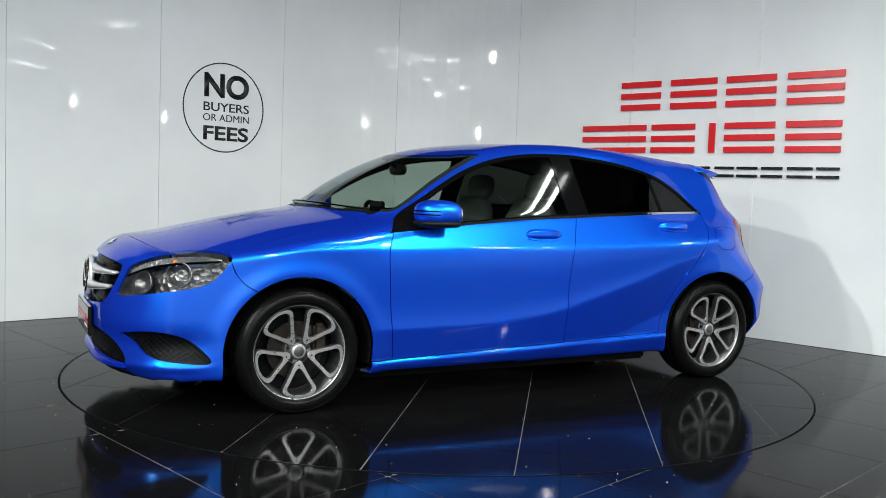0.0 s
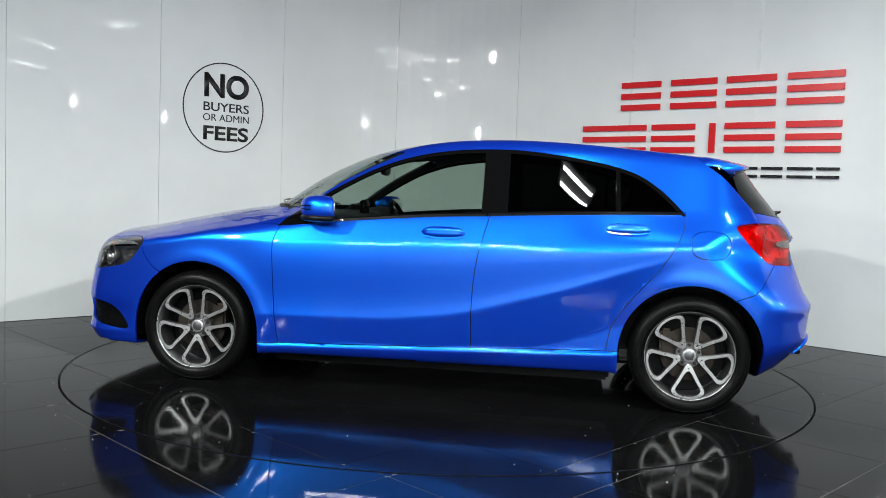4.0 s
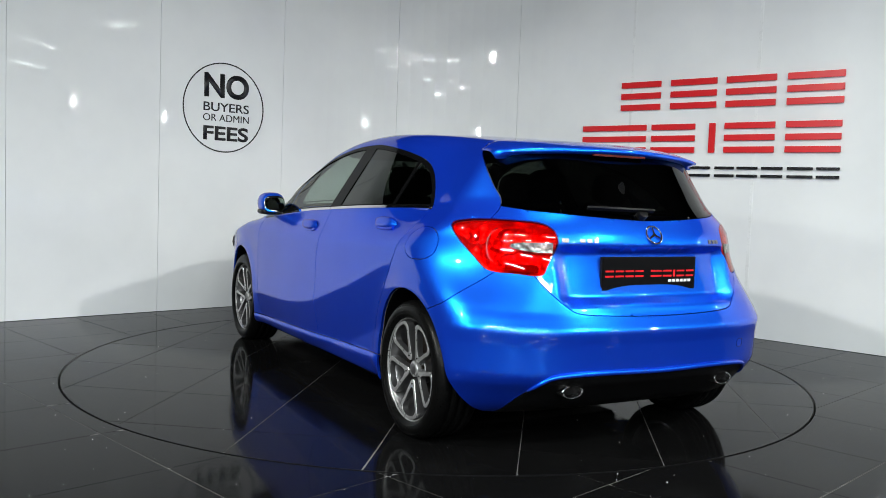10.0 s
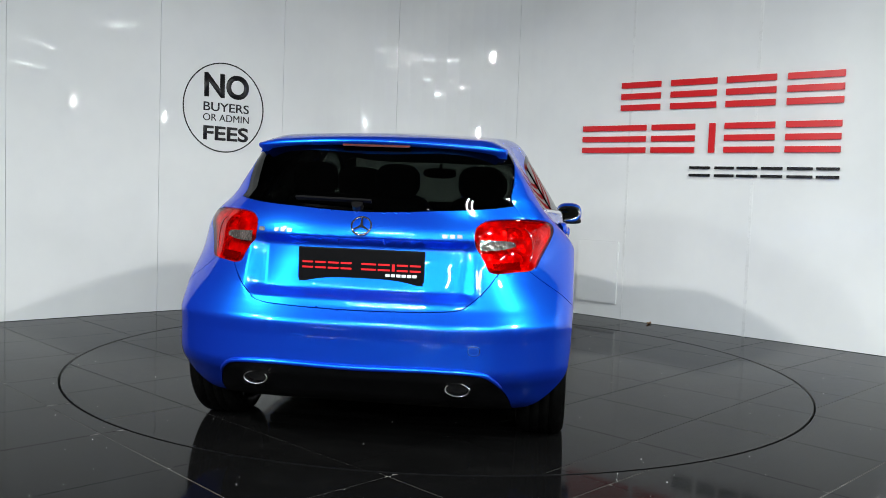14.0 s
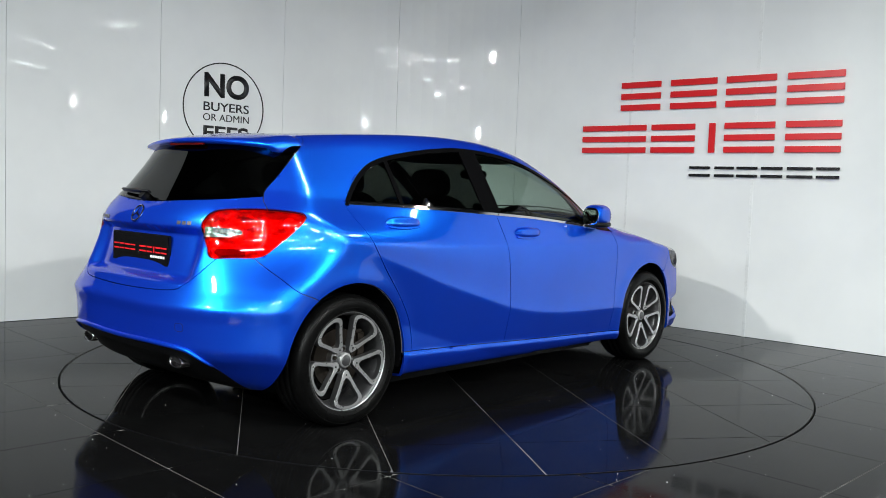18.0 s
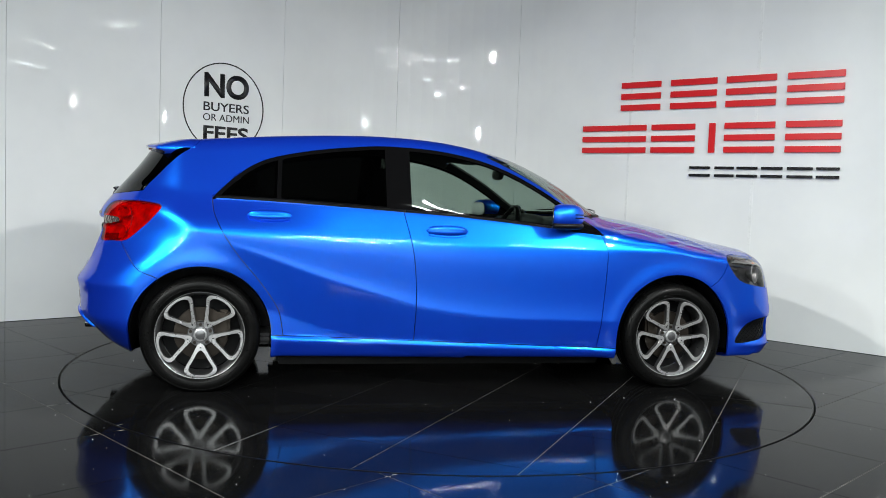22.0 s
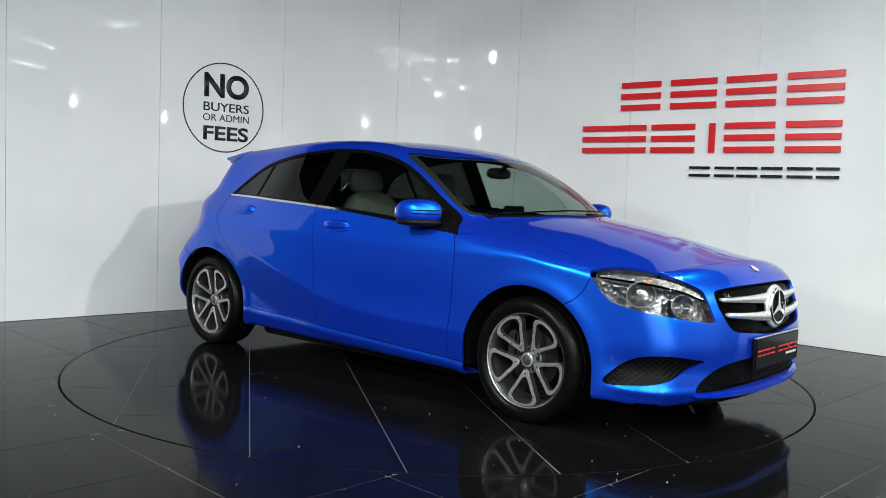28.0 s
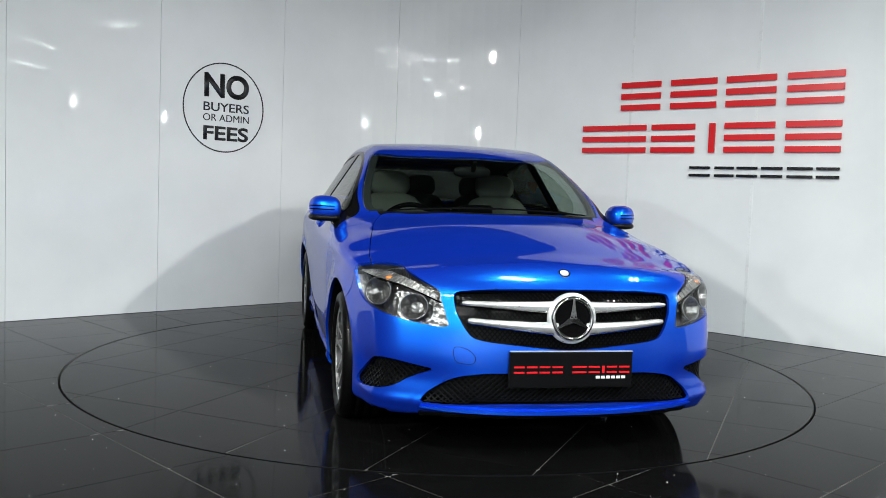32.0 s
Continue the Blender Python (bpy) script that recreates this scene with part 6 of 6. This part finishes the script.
def build_spoiler():
    bm = bmesh.new()
    rows = []
    for y in np.linspace(-0.563, 0.563, 31):
        q = abs(y) / 0.563
        tip = -1.735 + 0.12 * q ** 2
        z_tip = 1.322 - 0.024 * q ** 2
        lead = -1.345 - 0.06 * q
        zt = float(on_top(lead, y).z)
        zu = float(on_top(-1.55, abs(y)).z) if abs(y) < 0.55 else z_tip
        pts = [(lead, zt - 0.002)]
        for k in (0.2, 0.4, 0.6, 0.8, 0.93):
            x = lead + (tip - lead) * k
            pts.append((x, zt + (z_tip - zt) * k + 0.009 * math.sin(math.pi * k) + 0.004))
        pts += [(tip, z_tip), (tip + 0.004, z_tip - 0.012), (tip + 0.05, z_tip - 0.022), (-1.58, z_tip - 0.035), (lead, zt - 0.03)]
        rows.append([bm.verts.new((x, y, z)) for x, z in pts])
    k = len(rows[0])
    for a, b in zip(rows, rows[1:]):
        for i in range(k):
            bm.faces.new((a[i], a[(i + 1) % k], b[(i + 1) % k], b[i]))
    bm.faces.new(rows[0])
    bm.faces.new(rows[-1][::-1])
    bmesh.ops.recalc_face_normals(bm, faces=bm.faces[:])
    sp = car_part("roof_spoiler", bm, M_PAINT, HATCH_OB, "blue roof spoiler over the rear window")
    bm = box(bmesh.new(), -1.703, 0, 1.300, 0.02, 0.30, 0.010, bevel=0.003)
    car_part("brake_light", bm, M_TAILD, HATCH_OB, "thin dark red high brake light", False)


build_spoiler()


def rear_wiper():
    base = on_tail(0.03, 1.032)
    n = normal_at(base)
    car_part("wiper_pivot", disc_at(base + n * 0.012, n, 0.024, 0.03), M_BLACKP, HATCH_OB, "black rear wiper pivot", False)
    pts = []
    for i in range(12):
        y = 0.03 + (-0.33) * i / 11
        p = on_tail(y, 1.04 + 0.012 * i / 11)
        pts.append(p + normal_at(p) * (0.03 - 0.012 * i / 11))
    pts = [Vector((p.x, -p.y, p.z)) for p in pts]
    car_part("wiper_arm", sweep_bar(bmesh.new(), pts, 0.005, 0.009, [normal_at(p) for p in pts]), M_BLACKP, HATCH_OB, "black rear wiper arm", False)


rear_wiper()
rb = on_tail(0, 0.955)
car_part("tailgate_ring", ring_bar(rb + normal_at(rb) * 0.004, normal_at(rb), 0.041, 0.0045), M_CHROME, HATCH_OB, "round chrome badge ring")
rn = normal_at(rb)
for a in (90, 210, 330):
    d = Vector((0, math.cos(radians(a)), 0)) + rn.cross(Vector((0, 1, 0))).normalized() * (-math.sin(radians(a)))
    car_part("badge_bar", sweep_bar(bmesh.new(), [rb + rn * 0.005, rb + rn * 0.005 + d * 0.039], [0.006, 0.0022], [0.003, 0.002], [rn, rn]), M_CHROME, HATCH_OB, "plain tapered chrome bar", False)
for y, w in ((0.436, 0.03), (0.365, 0.022), (0.335, 0.022), (0.305, 0.022), (-0.345, 0.022), (-0.375, 0.022), (-0.404, 0.022)):
    p = on_tail(abs(y), 0.927)
    p = Vector((p.x, y, p.z))
    n = normal_at(p)
    bm = box(bmesh.new(), 0, 0, 0, w, 0.017, 0.005, bevel=0.0015)
    up = Vector((0, 0, 1))
    bm.transform(Matrix.Translation(p + n * 0.002) @ n.to_track_quat("Z", "Y").to_matrix().to_4x4() @ Matrix.Rotation(radians(0), 4, "Z"))
    car_part("badge_bar", bm, M_ALLOYD, HATCH_OB, "small plain silver bar", False)


# ---- door furniture ----
def side_strip(pts, half_h, proud, thick):
    dense = smooth_loop(pts, 8, False)
    p = side_points(dense[:, 0], dense[:, 1])
    n = normals_at(p)
    out, nr = [Vector(q) for q in p + n * proud], [Vector(q) for q in n]
    return sweep_bar(bmesh.new(), out, half_h, thick, nr)


def door_bits(s):
    side = "left" if s > 0 else "right"
    fd, rd = DOORS[side]
    belt = [(0.69, 0.9185), (0.53, 0.9335), (0.373, 0.949), (0.07, 0.9745), (-0.12, 0.986), (-0.262, 0.9935)]
    car_part("chrome_strip", flip_y(side_strip(belt, 0.0075, 0.003, 0.004), s), M_CHROME, fd, "thin chrome strip under the window", False)
    belt = [(-0.268, 0.9938), (-0.541, 1.0085), (-0.853, 1.0225), (-1.1, 1.030), (-1.286, 1.0345)]
    car_part("chrome_strip", flip_y(side_strip(belt, 0.0075, 0.003, 0.004), s), M_CHROME, rd, "thin chrome strip under the window", False)
    for x0, z0, owner in ((-0.037, 0.893, fd), (-1.003, 0.948, rd)):
        p = on_side(x0, z0)
        n = normal_at(p)
        m = Matrix.Translation(p) @ Matrix((Vector((1, 0, 0)), n.cross(Vector((1, 0, 0))) * -1, n)).transposed().to_4x4()
        bm = bmesh.new()
        rows = []
        for i in range(15):
            q = i / 14 * 2 - 1
            w = 0.032 * (1 - abs(q) ** 2.6) ** 0.5 + 0.0005
            rows.append([bm.verts.new(m @ Vector((q * 0.12, w * a, -0.001 + 0.026 * (1 - a * a) ** 0.5 * (1 - abs(q) ** 5) + (0.006 if a > 0 else 0.0)))) for a in np.linspace(-1, 1, 9)])
        for a, b in zip(rows, rows[1:]):
            for k in range(8):
                bm.faces.new((a[k], a[k + 1], b[k + 1], b[k]))
        bmesh.ops.recalc_face_normals(bm, faces=bm.faces[:])
        handle = car_part("door_handle", flip_y(bm, s), M_PAINT, owner, "blue body-coloured door handle")
        bm = bmesh.new()
        ring = [m @ Vector((0.108 * math.cos(t), -0.024 + 0.013 * math.sin(t), 0.004)) for t in np.linspace(0, 2 * math.pi, 28, endpoint=False)]
        bm.faces.new([bm.verts.new(p + n * 0.004) for p in ring])
        got = bmesh.ops.extrude_face_region(bm, geom=bm.faces[:])
        bmesh.ops.translate(bm, verts=[g for g in got["geom"] if isinstance(g, bmesh.types.BMVert)], vec=-n * 0.012)
        bmesh.ops.recalc_face_normals(bm, faces=bm.faces[:])
        car_part("finger_recess", flip_y(bm, s), M_PAINT, handle, smooth=False)


both_sides(door_bits)


def build_mirror(s):
    mirror = new("side_mirror")
    mirror.parent = CAR
    tagged(mirror, "blue and black door mirror with an indicator slot")
    c = Vector((0.642, 0.89, 0.997))
    bm = blob(c.x, c.y, c.z, 0.105, 0.086, 0.07, 2.7, 18)
    for v in bm.verts:
        v.co.x = max(v.co.x, c.x - 0.072)
        v.co.z = max(v.co.z, c.z - 0.045)
        k = (c.y + 0.09 - v.co.y) / 0.18
        v.co.x -= 0.035 * (v.co.y - c.y) / 0.09
    car_part("mirror_shell", flip_y(bm, s), M_PAINT, mirror, "blue mirror shell")
    bm = blob(c.x, c.y, c.z - 0.052, 0.104, 0.086, 0.022, 3.0, 12)
    for v in bm.verts:
        v.co.x = max(v.co.x, c.x - 0.074)
        v.co.x -= 0.035 * (v.co.y - c.y) / 0.09
    car_part("mirror_base", flip_y(bm, s), M_BLACKP, mirror, "black mirror underside")
    bm = blob(c.x - 0.073, c.y, c.z - 0.004, 0.006, 0.078, 0.053, 3.2, 10)
    for v in bm.verts:
        v.co.x -= 0.035 * (v.co.y - c.y) / 0.09
    car_part("mirror_glass", flip_y(bm, s), M_CHROME, mirror, "mirror glass")
    bm = bmesh.new()
    sweep_bar(bm, [Vector((0.70, 0.80, 0.93)), Vector((0.675, 0.85, 0.938)), Vector((0.655, 0.89, 0.95))], [0.035, 0.03, 0.03], [0.018, 0.014, 0.012])
    car_part("mirror_stalk", flip_y(bm, s), M_BLACKP, mirror, "black mirror stalk", False)
    for z in (-0.006, 0.012):
        pts = []
        for y in np.linspace(-0.045, 0.080, 12):
            k = (1 - min(0.985, abs(y / 0.086)) ** 2.7 - min(0.9, abs(z / 0.07)) ** 2.7)
            pts.append(Vector((c.x + 0.105 * max(k, 0.0) ** (1 / 2.7) - 0.035 * y / 0.09 + 0.0006, c.y + y, c.z + z)))
        car_part("indicator_slot", flip_y(sweep_bar(bmesh.new(), pts, 0.002, 0.0028), s), M_GLOSSB, mirror, "dark indicator slot", False)


both_sides(build_mirror)


def front_wipers():
    for y0, y1 in ((0.55, -0.05), (0.02, -0.56)):
        pts = []
        for i in range(14):
            y = y0 + (y1 - y0) * i / 13
            x = 1.075 - 0.19 * (y / 0.6) ** 2 + 0.004 * i / 13
            p = on_top(x, y)
            pts.append(p + normal_at(p) * 0.012)
        car_part("wiper", sweep_bar(bmesh.new(), pts, 0.005, 0.004), M_GLOSSB, SCREEN_OB, "black windscreen wiper", False)


front_wipers()


# ---- cabin ----
def seat(x, y, w, dark, name="seat"):
    ob = new(name)
    ob.parent = CAR
    tagged(ob, "pale cloth car seat with a headrest" if not dark else "dark cloth rear seat back")
    mat = M_SEATD if dark else M_SEAT
    bm = blob(x + 0.22, y, 0.43, 0.27, w, 0.10, 3.4, 12)
    car_part("cushion", bm, mat, ob)
    bm = blob(0, 0, 0, 0.075, w, 0.34, 3.4, 14)
    bm.transform(Matrix.Translation((x - 0.10, y, 0.76)) @ Matrix.Rotation(radians(-14), 4, "Y"))
    car_part("backrest", bm, mat, ob)
    bm = blob(0, 0, 0, 0.055, min(w * 0.55, 0.14), 0.085, 3.0, 12)
    bm.transform(Matrix.Translation((x - 0.215, y, 1.155)) @ Matrix.Rotation(radians(-10), 4, "Y"))
    car_part("headrest", bm, mat, ob)
    bm = bmesh.new()
    for k in (-0.05, 0.05):
        tube(bm, [Vector((x - 0.2, y + k, 1.0)), Vector((x - 0.213, y + k, 1.12))], 0.006, 8)
    car_part("headrest_post", bm, M_CHROME, ob)


for yy in (0.37, -0.37):
    seat(-0.12, yy, 0.25, False)
for yy in (0.42, 0.0, -0.42):
    seat(-0.93, yy, 0.205, True, "rear_seat")


def cabin():
    bm = blob(0.80, 0, 0.84, 0.28, 0.70, 0.13, 4.0, 16)
    dash = car_part("dashboard", bm, M_TRIMD, label="dark dashboard")
    bm = blob(0.56, -0.37, 0.945, 0.10, 0.17, 0.05, 3.0, 10)
    car_part("instrument_hood", bm, M_TRIMD, dash)
    bm = box(bmesh.new(), 0.60, 0.0, 0.985, 0.02, 0.2, 0.11, bevel=0.008)
    car_part("display", bm, M_GLOSSB, dash, "black dashboard screen", False)
    wheel_c, axis = Vector((0.42, -0.37, 0.86)), Vector((-1, 0, 0.42)).normalized()
    sw = car_part("steering_wheel", ring_bar(wheel_c, axis, 0.182, 0.015), M_GLOSSB, label="black steering wheel")
    car_part("airbag_pad", disc_at(wheel_c, axis, 0.075, 0.04), M_TRIMD, sw)
    m = Matrix.Translation(wheel_c) @ axis.to_track_quat("Z", "Y").to_matrix().to_4x4()
    for a in (10, 170, 270):
        d = Vector((math.cos(radians(a)), math.sin(radians(a)), 0))
        car_part("wheel_spoke", sweep_bar(bmesh.new(), [m @ (d * 0.06), m @ (d * 0.178)], 0.018, 0.008, [axis, axis]), M_SATIN, sw, "silver wheel spoke", False)
    bm = blob(0.47, 0, 1.235, 0.018, 0.115, 0.035, 3.0, 10)
    rv = car_part("interior_mirror", bm, M_BLACKP, label="black interior mirror")
    car_part("mirror_arm", sweep_bar(bmesh.new(), [Vector((0.48, 0, 1.24)), Vector((0.54, 0, 1.295))], 0.012, 0.01), M_BLACKP, rv, smooth=False)
    bm = box(bmesh.new(), -0.1, 0, 0.27, 2.1, 1.5, 0.06, bevel=0.02)
    car_part("cabin_floor", bm, M_TRIMD, label="dark carpeted floor", smooth=False)
    bm = box(bmesh.new(), -1.42, 0, 0.96, 0.56, 1.16, 0.03, bevel=0.01)
    car_part("parcel_shelf", bm, M_TRIMD, label="dark parcel shelf", smooth=False)
    bm = box(bmesh.new(), 0.2, 0, 0.5, 0.9, 0.22, 0.34, bevel=0.04)
    car_part("centre_console", bm, M_TRIMD, label="dark centre console", smooth=False)
    bm = box(bmesh.new(), 1.1, 0, 0.50, 0.08, 1.2, 0.6, bevel=0.02)
    car_part("bulkhead", bm, M_BLACKP, label="black bulkhead", smooth=False)
    bm = box(bmesh.new(), 1.62, 0, 0.42, 0.9, 0.9, 0.42, bevel=0.05)
    car_part("engine_tray", bm, M_BLACKP, label="black engine bay tray", smooth=False)

    # added blocks that stop the wall mirroring in the floor below the car
    for x, sx, sy, z0 in ((0.0, 1.9, 1.40, 0.118), (1.45, 0.9, 1.02, 0.13)):
        bm = box(bmesh.new(), x, 0, (z0 + 0.18) / 2, sx, sy, 0.18 - z0, bevel=0.015)
        car_part("underbody_blocker", bm, M_BLACKP, label="added black block that keeps the floor under the car dark", smooth=False)


def pillar_trim(s):
    """Black trim and frit along the inside of a windscreen pillar."""
    edge = smooth_loop([(0.86, 0.612), (0.80, 0.668), (0.66, 0.676), (0.438, 0.632), (0.25, 0.583)], 6, False)
    pts = [on_top(float(x), float(y)) for x, y in edge]
    nr = [normal_at(p) for p in pts]
    bm = sweep_bar(bmesh.new(), [p - n * 0.024 for p, n in zip(pts, nr)], 0.034, 0.008, nr)
    bmesh.ops.recalc_face_normals(bm, faces=bm.faces[:])
    car_part("pillar_trim", flip_y(bm, s), M_TRIMD, SCREEN_OB, "black trim inside the windscreen pillar", False)


both_sides(pillar_trim)
cabin()


# ---- what moves: the turntable and the car on it turn together ----
def motions():
    turn = [(t, 207.72 - 8.9139 * t) for t in range(33)]
    walk(TURNTABLE, [(t, pose(0, 0, 0, rz=a)) for t, a in turn])
    walk(CAR, [(t, pose(0, 0, 0, rz=a)) for t, a in turn])


motions()
